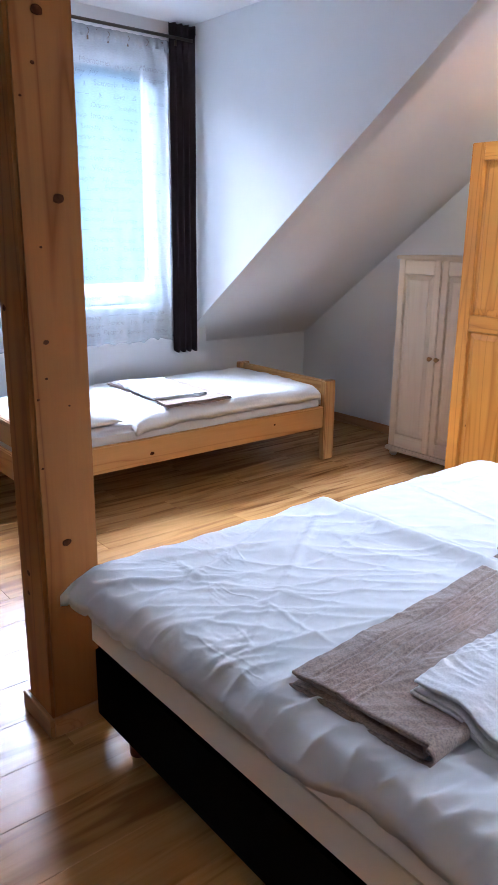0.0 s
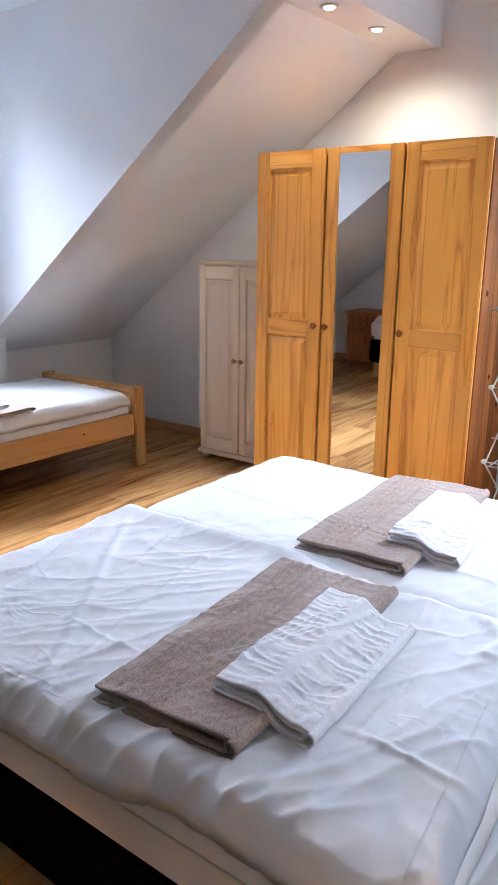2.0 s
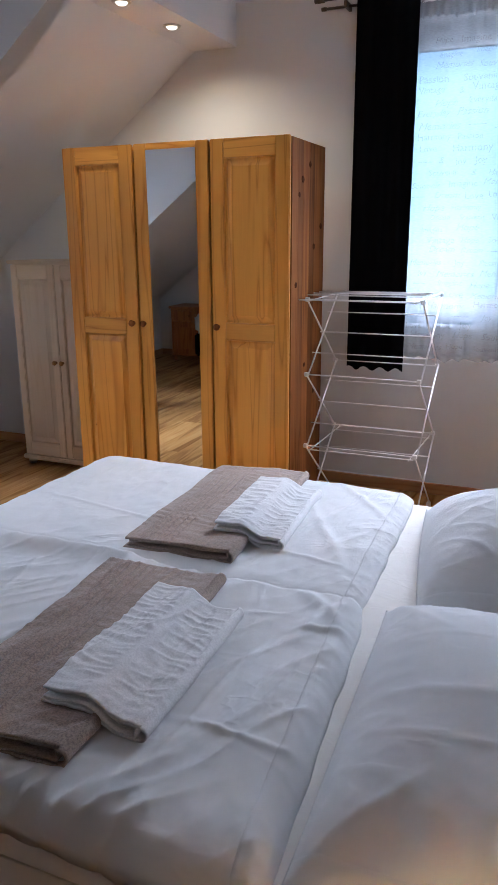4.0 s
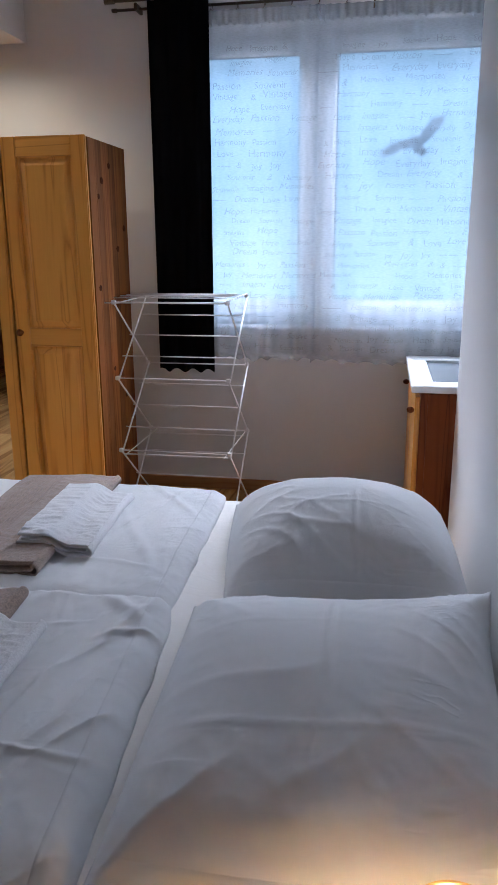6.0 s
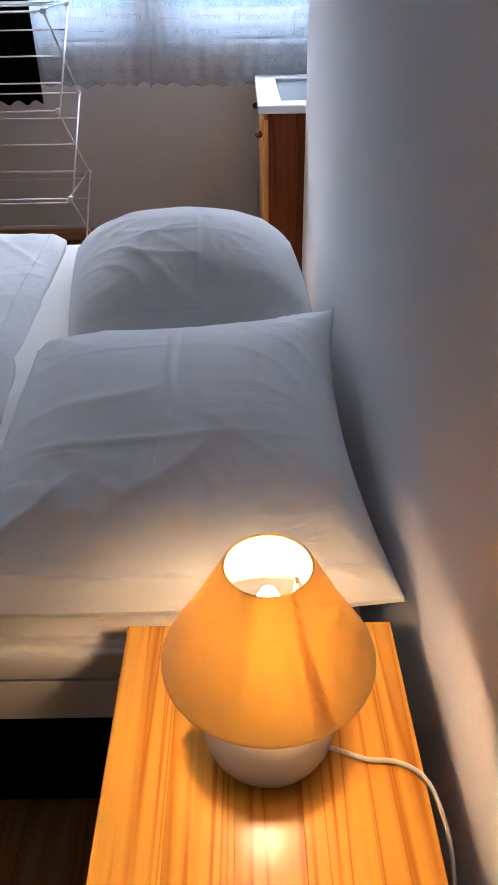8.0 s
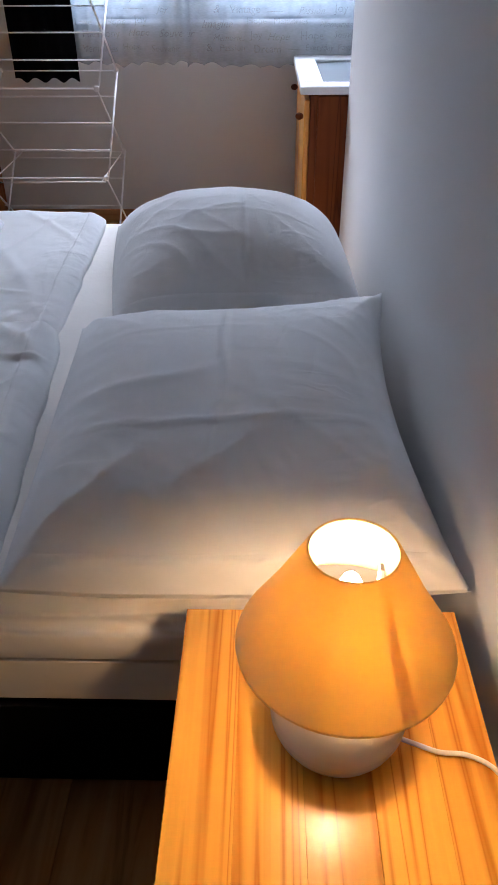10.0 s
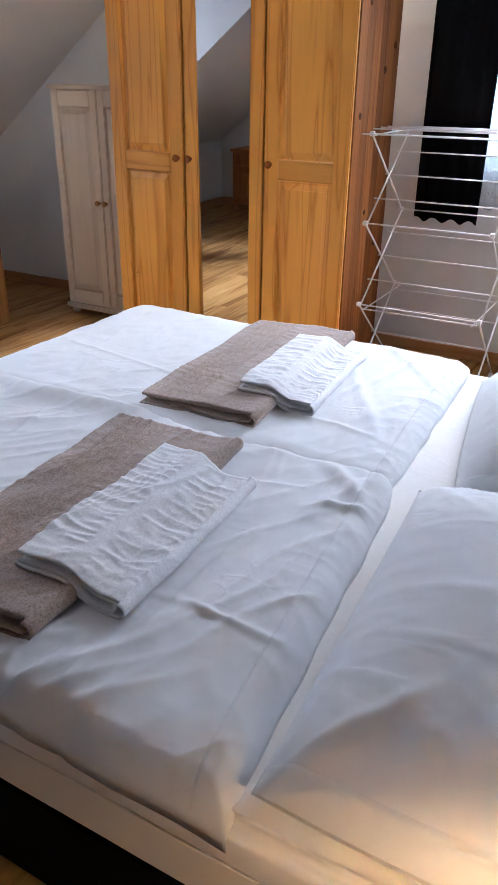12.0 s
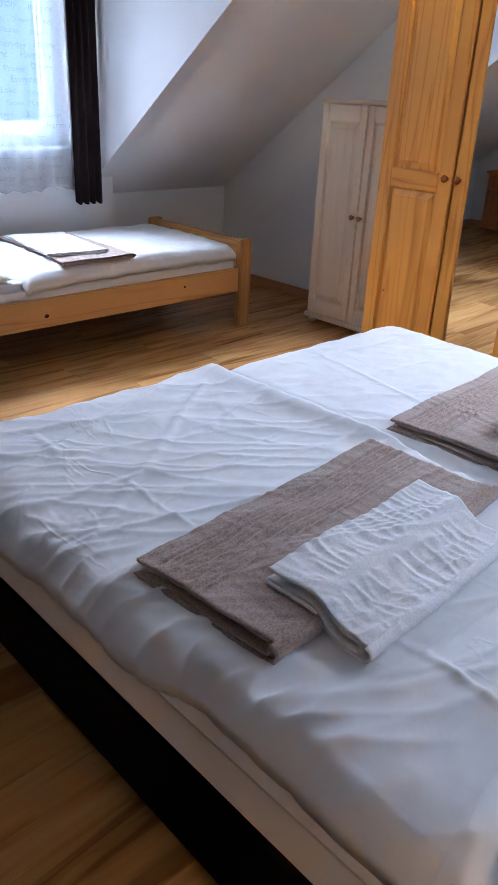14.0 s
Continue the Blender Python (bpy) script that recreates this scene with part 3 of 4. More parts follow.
def pillow_bm(corners, z0, floor_z, h, seed, n=110, creases=(), round_off=0.06, slope_at=(0.62, 0.95), bow=0.0, lifts=(0, 0, 0, 0), wall=0.26, hip=9.0):
    """A plump feather pillow between four corners (near foot, near head, far head, far foot): hipped sides, pinched tips,
    pressed fold lines. Gives the case and the flange along its near end."""
    c = [Vector((*q, 0)) for q in corners]
    wide = (c[1] - c[0]).length / 2
    deep = (c[3] - c[0]).length / 2

    def at(a, b, top):
        pa, pb = a * math.sqrt(1 - round_off * b * b / 2), b * math.sqrt(1 - round_off * a * a / 2)
        u, v = (pa + 1) / 2, (pb + 1) / 2
        q = c[0].lerp(c[1], u).lerp(c[3].lerp(c[2], u), v)
        q.x -= bow * (1 - b * b) * max(0.0, a) ** 2
        x, y = pa * wide, pb * deep
        ea, eb = (1 - abs(a)) / slope_at[0], (1 - abs(b)) / slope_at[1]
        s = max(0.0, -math.log(math.exp(-hip * ea) + math.exp(-hip * eb) - math.exp(-hip * (ea + eb))) / hip)
        up = sum(l * max(0.0, 1 - (q - k).length / 0.22) ** 2 for l, k in zip(lifts, c))
        if not top:
            return Vector((q.x, q.y, z0 - (z0 - floor_z) * min(1.0, 6 * s) + up * max(0.0, 1 - 4 * s)))
        d = math.sin(math.pi / 2 * min(1.0, s))
        z = h * ((1 - wall) * d ** 0.85 + wall * (1 - math.exp(-10 * s)))
        z *= 1 + 0.05 * noise.noise(Vector((x * 2.5 + seed, y * 2.5, seed)))
        wv = noise.noise(Vector((x * 2.6, y * 2.6, seed + 4)))
        for k, (ang, f, amp, bias) in enumerate(((0.25, 6.5, 0.007, 0.12), (1.35, 7.0, 0.006, 0.10), (2.3, 10.0, 0.005, 0.12), (0.8, 15.0, 0.003, 0.15))):
            ca, sa = math.cos(ang), math.sin(ang)
            here = max(0.0, min(1.0, bias + 1.7 * noise.noise(Vector((x * 2.6 + 5 * k, y * 2.6, seed + 8 * k)))))
            z += min(1.0, 5 * s) * amp * here * ridge(Vector(((x * ca + y * sa) * 2.4 + seed, (y * ca - x * sa + 0.09 * wv) * f, 2.0 + k)), 8)
        for l, k in zip(lifts, c):
            r = (q - k).length
            if l and r < 0.34:
                turn = math.atan2(q.y - k.y, q.x - k.x)
                z += min(1.0, 8 * s) * 0.013 * (1 - r / 0.34) * ridge(Vector((turn * 3.2, r * 2.5, seed + 30)), 5)
        z += min(1.0, 4 * s) * 0.003 * (1 - min(1.0, s)) * ridge(Vector((x * 16, y * 16, seed + 21)), 4)
        for ax, pos, lo, hi, amp in creases:
            m, o = (x, y) if ax == 0 else (y, x)
            if lo < o < hi:
                z += amp * math.exp(-((m - pos + 0.010 * noise.noise(Vector((x * 5, y * 5, seed + 2)))) / 0.006) ** 2) * min(1.0, (o - lo) / 0.05, (hi - o) / 0.05)
        return Vector((q.x, q.y, z0 + z + up))
    bm = sheet_mesh(n, n, lambda u, v: at(2 * u - 1, 2 * v - 1, True))
    lo = sheet_mesh(n, n, lambda u, v: at(2 * u - 1, 2 * v - 1, False))
    me = bpy.data.meshes.new("lower")
    lo.to_mesh(me)
    lo.free()
    bm.from_mesh(me)
    bmesh.ops.remove_doubles(bm, verts=bm.verts, dist=0.0005)
    flange = strip_over([[at(2 * i / n - 1, -1 + 0.012 * j, True) for j in range(9)] for i in range(n + 1)], 0.0018)
    return bm, flange


def pillow(corners, z0, floor_z, h, seed, label, group="", **shape):
    mid = sum((Vector(q) for q in corners), Vector((0, 0))) / 4
    ob = thing("pillow", (mid.x, mid.y, floor_z), label, "pillow", group)
    for name, bm in zip(("case", "flange"), pillow_bm(corners, z0, floor_z, h, seed, **shape)):
        bmesh.ops.translate(bm, verts=bm.verts, vec=-ob.location)
        part(name, bm, LINEN, ob, smooth=True)
    return ob


ON_BED = "pillows on the double bed"
pillow([(-0.735, -3.325), (-0.048, -3.315), (-0.056, -2.345), (-0.785, -2.47)], 0.538, 0.516, 0.145, 2.0, "large plump white feather pillow", ON_BED, creases=((0, -0.015, -0.06, 0.30, 0.004), (1, -0.17, -0.30, 0.28, 0.003), (1, 0.14, -0.30, 0.05, 0.002)), round_off=0.02, bow=0.040, lifts=(0.012, 0.012, 0.055, 0.012))
pillow([(-0.725, -2.44), (-0.095, -2.40), (-0.125, -1.68), (-0.835, -1.70)], 0.545, 0.516, 0.200, 9.4, "large domed white feather pillow", ON_BED, round_off=0.10, wall=0.24, hip=5.0, slope_at=(0.9, 0.95), creases=((0, 0.03, -0.35, 0.0, 0.003), (1, -0.1, -0.2, 0.25, 0.002)))


# ---- towels ----
def cloth_fold(w, l, t, zs, droop, rest, seed, crinkle, bands, mid_band, nu, nv):
    """A towel folded once: a thick cloth lying on itself, its round fold on the +x side and its open edges on the -x side.
    zs: heights of the lower and the upper run; droop(x, y) adds the height of what lies beneath."""
    r = (zs[1] - zs[0]) / 2
    bm = bmesh.new()
    grid = []
    total = 2 * w + math.pi * r
    for i in range(nu + 1):
        run = total * i / nu
        row = []
        for j in range(nv + 1):
            v = j / nv
            y = (v - 0.5) * l
            if run < w:
                x, z, nx, nz, on_top = -w / 2 + run, zs[0], 0.0, -1.0, 0
            elif run < w + math.pi * r:
                g = (run - w) / r
                x, z, nx, nz, on_top = w / 2 + r * math.sin(g), zs[0] + r - r * math.cos(g), math.sin(g), -math.cos(g), 0
            else:
                x, z, nx, nz, on_top = w / 2 - (run - w - math.pi * r), zs[1], 0.0, 1.0, 1
            flat = 0.78 + 0.22 * min(1.0, max(0.0, (x + w / 2) / (0.7 * w)))
            z = z * (flat if not rest else 1.0)
            side = 0.0
            if on_top and crinkle:
                still = math.exp(-((x / w) / 0.075) ** 4) if mid_band else 0.0
                e = min(1.0, min(v, 1 - v) / 0.04)
                puck = ridge(Vector((x * 9 + seed, y * 30 + 1.2 * noise.noise(Vector((x * 6, y * 6, seed))), seed)), 3) - 0.35
                side = (1 - still) * e * crinkle * (puck + 0.5 * noise.noise(Vector((x * 24, y * 70, seed))))
                for k in range(bands):
                    side -= e * 0.0034 * math.exp(-((x + w / 2 - 0.045 - 0.024 * k) / 0.0042) ** 2)
                    side += e * 0.0026 * math.exp(-((x + w / 2 - 0.053 - 0.024 * k) / 0.0038) ** 2)
            layer = 2.0 * on_top + (5.0 if rest else 0.0)
            px = x + 0.007 * noise.noise(Vector((y * 6, layer, seed)))
            py = y + 0.010 * noise.noise(Vector((x * 6, layer, seed + 3))) + 0.022 * on_top * (0.5 - v)
            z += 0.003 * noise.noise(Vector((x * 9, y * 9, seed + layer))) + droop(px, py)
            hem = 1.25 if min(v, 1 - v) < 0.02 else 1.0
            outer = Vector((px + nx * t / 2, py, z + nz * t / 2 * hem + side))
            inner = Vector((px - nx * t / 2, py, z - nz * t / 2 * hem))
            row.append((bm.verts.new(outer), bm.verts.new(inner)))
        grid.append(row)
    for i in range(nu):
        for j in range(nv):
            q = (grid[i][j], grid[i + 1][j], grid[i + 1][j + 1], grid[i][j + 1])
            bm.faces.new([p[0] for p in q])
            bm.faces.new([p[1] for p in q[::-1]])
    rim = [grid[i][0] for i in range(nu + 1)] + [grid[nu][j] for j in range(1, nv + 1)] + [grid[i][nv] for i in range(nu - 1, -1, -1)] + [grid[0][j] for j in range(nv - 1, 0, -1)]
    for p, q in zip(rim, rim[1:] + rim[:1]):
        bm.faces.new((p[0], p[1], q[1], q[0]))
    return bm


def towel(at, turn, w, l, h, seed, material, crinkle, label, under, bands=0, mid_band=False):
    """Two cloths folded into one another, lying on under(x, y); at is the middle in plan."""
    ob = thing("towel", (0, 0, 0), label, "towel", "folded towels on the beds")
    ob.matrix_basis = pose(at[0], at[1], 0, 0, 0, turn)
    c, s = math.cos(radians(turn)), math.sin(radians(turn))

    def droop(x, y):
        return under(at[0] + x * c - y * s, at[1] + x * s + y * c)
    t = h / 7.5
    part("outer_fold", cloth_fold(w, l, t, (t * 0.5, h - t * 0.5), droop, 0, seed, crinkle, bands, mid_band, 330, 130), material, ob, smooth=True)
    part("inner_fold", cloth_fold(w - 0.018, l - 0.008, t * 0.9, (h * 0.31, h * 0.70), droop, 0, seed + 3, 0.0, 0, False, 70, 40), material, ob, smooth=True)
    return ob


def lying(zb, thick, seed, lines):
    """The height of a duvet's upper side, smoothed as a stiff towel feels it."""
    def under(x, y):
        k = [folds(x + a, y + b, seed, lines) for a, b in ((0, 0), (0.03, 0), (-0.03, 0), (0, 0.03), (0, -0.03))]
        return zb + thick - 0.002 + 0.5 * max(k) + 0.1 * sum(k)
    return under


def over(under, at, turn, w, h):
    """The height over a towel that ends at its fold on the +x side, sinking to what lies beside it."""
    c, s = math.cos(radians(turn)), math.sin(radians(turn))

    def top(x, y):
        q = (x - at[0]) * c + (y - at[1]) * s - w / 2
        f = min(1.0, max(0.0, (0.055 - q) / 0.075))
        return under(x, y) + (h + 0.004) * f * f * (3 - 2 * f)
    return top


ON_NEAR, ON_FAR = lying(0.515, 0.060, 1.7, NEAR_LINES), lying(0.515, 0.044, 6.3, FAR_LINES)
NEAR_T, FAR_T = (-1.330, -2.93), (-1.44, -2.015)
towel(NEAR_T, 4, 0.315, 0.735, 0.035, 1, TOWEL_B, 0.0018, "folded taupe terry bath towel on the duvet", ON_NEAR, bands=5)
towel((-1.176, -2.937), 3, 0.205, 0.485, 0.030, 2, TOWEL_W, 0.0045, "folded crinkled white terry hand towel on the taupe towel", over(ON_NEAR, NEAR_T, 4, 0.315, 0.035), mid_band=True)
towel(FAR_T, 3, 0.335, 0.77, 0.035, 3, TOWEL_B, 0.0018, "folded taupe terry bath towel on the duvet", ON_FAR, bands=5)
towel((-1.272, -2.03), 5, 0.205, 0.48, 0.030, 4, TOWEL_W, 0.0045, "folded crinkled white terry hand towel on the taupe towel", over(ON_FAR, FAR_T, 3, 0.335, 0.035), mid_band=True)


def knots(parent, axis, at, spots, normal=1):
    """Dark knots in a board: flat lenses 0.5 mm proud of the face axis = at; spots are two coordinates and a radius."""
    for a, b, r in spots:
        bm = bmesh.new()
        bmesh.ops.create_uvsphere(bm, u_segments=14, v_segments=6, radius=1)
        for v in bm.verts:
            thin, p, q = v.co.z * 0.0012, v.co.x * r * 0.8, v.co.y * r * 0.62
            wob = 1 + 0.18 * noise.noise(Vector((v.co.x * 2 + a * 9, v.co.y * 2, b * 9)))
            v.co = Vector((at + thin, a + p * wob, b + q * wob)) if axis == 0 else Vector((a + p * wob, at + thin, b + q * wob))
        part("knot", bm, KNOT, parent, "dark brown knot", smooth=True)


# ---- wardrobe ----
def panel_door(x0, x1, z0, z1, y, style=0.075, mid=None, mat_v=PINE_V, mat_h=PINE_H, parent=None, name="door", label=""):
    """A framed door facing -y: stiles, rails and raised fields, each a board."""
    d = part(name, boxes((x0, x0 + style, y, y + 0.022, z0, z1), (x1 - style, x1, y, y + 0.022, z0, z1), bevel=0.004, seg=2), mat_v, parent, label)
    rails = [z0, z1 - 0.085] + ([mid - 0.045] if mid else [])
    for rz in rails:
        part("rail", boxes((x0 + style, x1 - style, y + 0.001, y + 0.021, rz, rz + 0.085), bevel=0.003), mat_h, d)
    fields = [(z0 + 0.085, mid - 0.045), (mid + 0.04, z1 - 0.085)] if mid else [(z0 + 0.085, z1 - 0.085)]
    for a, b in fields:
        xa, xb = x0 + style - 0.002, x1 - style + 0.002
        bm = bmesh.new()
        loops = []
        for inset, depth in ((0.0, 0.004), (0.006, 0.013), (0.011, 0.014), (0.016, 0.0125), (0.036, 0.0045), (0.039, 0.0025)):
            loops.append([bm.verts.new((x, y + depth, z)) for x, z in ((xa + inset, a - 0.002 + inset), (xb - inset, a - 0.002 + inset), (xb - inset, b + 0.002 - inset), (xa + inset, b + 0.002 - inset))])
        for la, lb in zip(loops, loops[1:]):
            for k in range(4):
                bm.faces.new((la[k], la[(k + 1) % 4], lb[(k + 1) % 4], lb[k]))
        bm.faces.new(loops[-1])
        part("panel", bm, mat_v, d)
    return d


def knob(parent, x, y, z, mat, r=0.017):
    prof = [(0.001, -0.034), (r * 0.75, -0.032), (r, -0.024), (r * 0.8, -0.013), (r * 0.45, -0.008), (r * 0.55, 0.0)]
    bm = lathe(prof, 16)
    for v in bm.verts:
        v.co = Vector((v.co.x + x, v.co.z + y, v.co.y + z))
    return part("knob", bm, mat, parent, "turned pine knob")


WX0, WX1, WY = -2.905, -1.66, -0.82
WW, WH, WD = WX1 - WX0, 1.885, 0.50
ward = thing("wardrobe", (WX0, WY, 0), "three-door honey pine wardrobe with a mirror in the middle door", "wardrobe")
# sides and staves in the pine that carries their shade as colour
part("side_panel", boxes((0, 0.022, 0.024, WD, 0, WH - 0.006), bevel=0.002), PINE_DARK_SHADED, ward)
side_panel = part("side_panel", boxes((WW - 0.022, WW - 0.012, 0.024, WD, 0, WH - 0.006)), PINE_DARK_SHADED, ward, "knotty pine side panel with shade in its dark colour")
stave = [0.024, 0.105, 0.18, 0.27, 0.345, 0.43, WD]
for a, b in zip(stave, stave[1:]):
    part("stave", boxes((WW - 0.012, WW, a + 0.0002, b - 0.0002, 0, WH - 0.006), bevel=0.0006), PINE_DARK_SHADED, side_panel)
knots(side_panel, 0, WW, [(y - WY, z, r) for y, z, r in ((-0.547, 1.78, 0.024), (-0.649, 1.706, 0.026), (-0.695, 1.635, 0.019), (-0.372, 1.498, 0.025), (-0.477, 1.399, 0.024), (-0.734, 1.223, 0.023), (-0.542, 1.146, 0.016), (-0.60, 0.82, 0.020), (-0.45, 0.66, 0.022))])
part("top_board", boxes((0.022, WW - 0.022, 0.024, WD, WH - 0.03, WH - 0.008)), PINE_H, ward)
part("back_panel", boxes((0.022, WW - 0.022, WD - 0.012, WD - 0.004, 0.08, WH - 0.03)), PINE_H, ward)
part("plinth", boxes((0.022, WW - 0.022, 0.03, 0.05, 0, 0.08)), PINE_H, ward)
MID = 1.0
d1 = panel_door(0.002, 0.412, 0.085, WH, 0, mid=MID, parent=ward)
d3 = panel_door(0.842, WW - 0.004, 0.085, WH, 0, mid=MID, parent=ward, style=0.07)
d2 = part("door", boxes((0.425, 0.495, 0, 0.022, 0.085, WH), (0.765, 0.832, 0, 0.022, 0.085, WH), bevel=0.004, seg=2), PINE_V, ward, "pine door framing a mirror")
for rz in (0.085, WH - 0.062):
    part("rail", boxes((0.495, 0.765, 0.001, 0.021, rz, rz + 0.062), bevel=0.003), PINE_H, d2)
mir = part("mirror", boxes((-0.135, 0.135, -0.002, 0.002, -0.87, 0.87)), MIRROR, d2, "tall clear mirror")
mir.matrix_basis = pose(0.63, 0.010, 0.985, MIRROR_TILT, 0, MIRROR_TURN)
part("mirror_backing", boxes((0.49, 0.77, 0.0215, 0.0238, 0.10, WH - 0.03)), DARKGAP, d2)
knob(d1, 0.385, 0.0, 1.02, PINE_DARK_SHADED)
knots(d1, 1, 0.004, [(0.114, 0.449, 0.010)])
knob(d2, 0.452, 0.0, 1.02, PINE_DARK_SHADED)
knob(d3, 0.872, 0.0, 1.02, PINE_DARK_SHADED)

# ---- limed cabinet ----
CX0, CX1, CY, CH = -3.668, -2.99, -0.415, 1.318
cab = thing("cabinet", (CX0, CY, 0), "pale limed wood two-door cabinet on bun feet", "cabinet")
CW = CX1 - CX0
part("body", boxes((0.01, CW - 0.01, 0.022, 0.395, 0.075, CH - 0.022), bevel=0.002), LIMED_V, cab)
part("top", boxes((-0.008, CW + 0.008, -0.012, 0.40, CH - 0.022, CH), bevel=0.006, seg=2), LIMED_H, cab)
part("plinth", boxes((-0.008, CW + 0.008, -0.012, 0.40, 0.045, 0.075), bevel=0.008, seg=2), LIMED_H, cab)
for x, y in ((0.04, 0.03), (CW - 0.04, 0.03), (0.04, 0.36), (CW - 0.04, 0.36)):
    part("bun_foot", lathe([(0.001, 0.009), (0.018, 0.009), (0.027, 0.022), (0.026, 0.034), (0.016, 0.046), (0.001, 0.046)], 18, x, y), LIMED_V, cab)
c1 = panel_door(0.012, CW / 2 - 0.002, 0.08, CH - 0.026, 0, style=0.05, mat_v=LIMED_V, mat_h=LIMED_H, parent=cab)
c2 = panel_door(CW / 2 + 0.002, CW - 0.012, 0.08, CH - 0.026, 0, style=0.05, mat_v=LIMED_V, mat_h=LIMED_H, parent=cab)
knob(c1, CW / 2 - 0.026, 0, 0.70, PINE_BED_Z, 0.015)
knob(c2, CW / 2 + 0.026, 0, 0.70, PINE_BED_Z, 0.015)

# ---- single bed under the dormer ----
SX0, SX1, SY0, SY1 = -4.755, -3.82, -2.90, -0.77
sb = thing("single_bed", (SX0, SY0, 0), "light pine single bed under the dormer window", "bed")
SW, SL = SX1 - SX0, SY1 - SY0
for x0, x1 in ((0.0, 0.05), (SW - 0.05, SW)):
    for y0, y1, hh in ((0, 0.09, 0.55), (SL - 0.09, SL, 0.535)):
        part("post", boxes((x0, x1, y0, y1, 0.009, hh), bevel=0.006, seg=2), PINE_BED_Z, sb)
for x0 in (0.012, SW - 0.04):
    part("side_rail", boxes((x0, x0 + 0.028, 0.09, SL - 0.09, 0.225, 0.37), bevel=0.006, seg=2), PINE_BED_Y, sb)
knots(sb.children[-1], 0, SW - 0.012, [(0.743, 0.283, 0.016), (1.62, 0.31, 0.010)])
for y0 in (0.03, SL - 0.065):
    part("end_board", boxes((0.05, SW - 0.05, y0, y0 + 0.03, 0.40, 0.53), bevel=0.006, seg=2), PINE_BED_X, sb, "knotty pine end board")
    knots(sb.children[-1], 1, y0, [(0.22, 0.482, 0.018), (0.50, 0.469, 0.021), (0.83, 0.45, 0.012)])
    part("end_rail", boxes((0.05, SW - 0.05, y0, y0 + 0.03, 0.225, 0.36), bevel=0.006, seg=2), PINE_BED_X, sb)
for k in range(12):
    y = 0.14 + k * (SL - 0.3) / 11
    part("slat", boxes((0.04, SW - 0.04, y, y + 0.07, 0.285, 0.303)), PINE_BED_X, sb)
padded(part("mattress", mattress_bm(0.045, SW - 0.045, 0.075, SL - 0.075, 0.303, 0.447, 12), LINEN, sb, "mattress in a white sheet"))
SINGLE_LINES = [(-4.7, -1.2, -3.9, -1.1, 0.006, 0.02), (-4.6, -2.1, -3.9, -2.0, 0.008, 0.02)]
duvet([(SX0 + 0.03, -2.30), (SX1 - 0.03, -2.24), (SX1 - 0.035, SY1 - 0.075), (SX0 + 0.03, SY1 - 0.075)], 0.445, 0.060, 15.2, SINGLE_LINES, (0.012, 0.030, 0.012, 0), "white cotton duvet on the single bed", 80, 90)
pillow([(-4.66, -2.84), (-3.89, -2.82), (-3.90, -2.28), (-4.68, -2.30)], 0.465, 0.447, 0.09, 21.0, "white feather pillow on the single bed", n=50)
ON_SINGLE = lying(0.445, 0.060, 15.2, SINGLE_LINES)
towel((-4.25, -1.80), 88, 0.42, 0.76, 0.016, 5, TOWEL_B, 0.003, "folded taupe terry bath towel on the single bed", ON_SINGLE)
towel((-4.28, -1.84), 84, 0.34, 0.60, 0.012, 6, TOWEL_W, 0.006, "folded white terry hand towel on the single bed", over(ON_SINGLE, (-4.25, -1.80), 88, 0.60, 0.016))

# ---- post ----
post = thing("wooden_post", (-2.405, -3.352, 0), "square knotty pine post under the ceiling beam", "post")
part("shaft", boxes((-0.085, 0.085, -0.085, 0.085, 0.009, BEAM_Z), bevel=0.010, seg=2), PINE_POST, post)
shaft = post.children[-1]
knots(shaft, 0, 0.085, [(y + 3.335, z, r) for y, z, r in ((-3.342, 1.923, 0.019), (-3.314, 1.512, 0.019), (-3.369, 1.161, 0.010), (-3.345, 0.603, 0.017), (-3.36, 1.811, 0.007), (-3.395, 1.737, 0.005), (-3.367, 1.396, 0.005), (-3.374, 1.067, 0.005), (-3.40, 1.014, 0.005), (-3.315, 0.988, 0.004), (-3.40, 0.828, 0.005))])
knots(shaft, 1, -0.085, [(x + 2.40, z, r) for x, z, r in ((-2.425, 1.576, 0.009), (-2.45, 1.24, 0.014), (-2.42, 0.491, 0.014), (-2.43, 0.425, 0.011))])
for x0, x1, y0, y1 in ((-0.10, 0.10, -0.10, -0.085), (-0.10, 0.10, 0.085, 0.10), (-0.10, -0.085, -0.085, 0.085), (0.085, 0.10, -0.085, 0.085)):
    part("base_trim", boxes((x0, x1, y0, y1, 0.009, 0.07), bevel=0.003), SKIRT, post, "brown skirting round the post")


# ---- curtains ----
def drape_bm(w, h, folds_n, amp, seed, hem=0.01, taper=0.0):
    """Hanging cloth with real folds, 3 mm thick; local x along the rod, z up from the hem."""
    def place(u, v):
        k = 1 - taper * (1 - v)
        ph = folds_n * 2 * math.pi * u + 0.5 * noise.noise(Vector((u * 5, v * 1.5, seed)))
        y = amp * math.sin(ph) * (0.6 + 0.4 * noise.noise(Vector((u * 7, 3, seed)))) + 0.004 * noise.noise(Vector((u * 20, v * 6, seed)))
        z = v * h
        if v == 0:
            z += hem * math.sin(ph * 1.0 + 1)
        return Vector((w * (0.5 + (u - 0.5) * k), y, z))
    bm = sheet_mesh(max(40, int(folds_n * 12)), 30, place)
    back = bmesh.ops.extrude_face_region(bm, geom=list(bm.faces))
    for v in back["geom"]:
        if isinstance(v, bmesh.types.BMVert):
            v.co.y += 0.003
    return bm


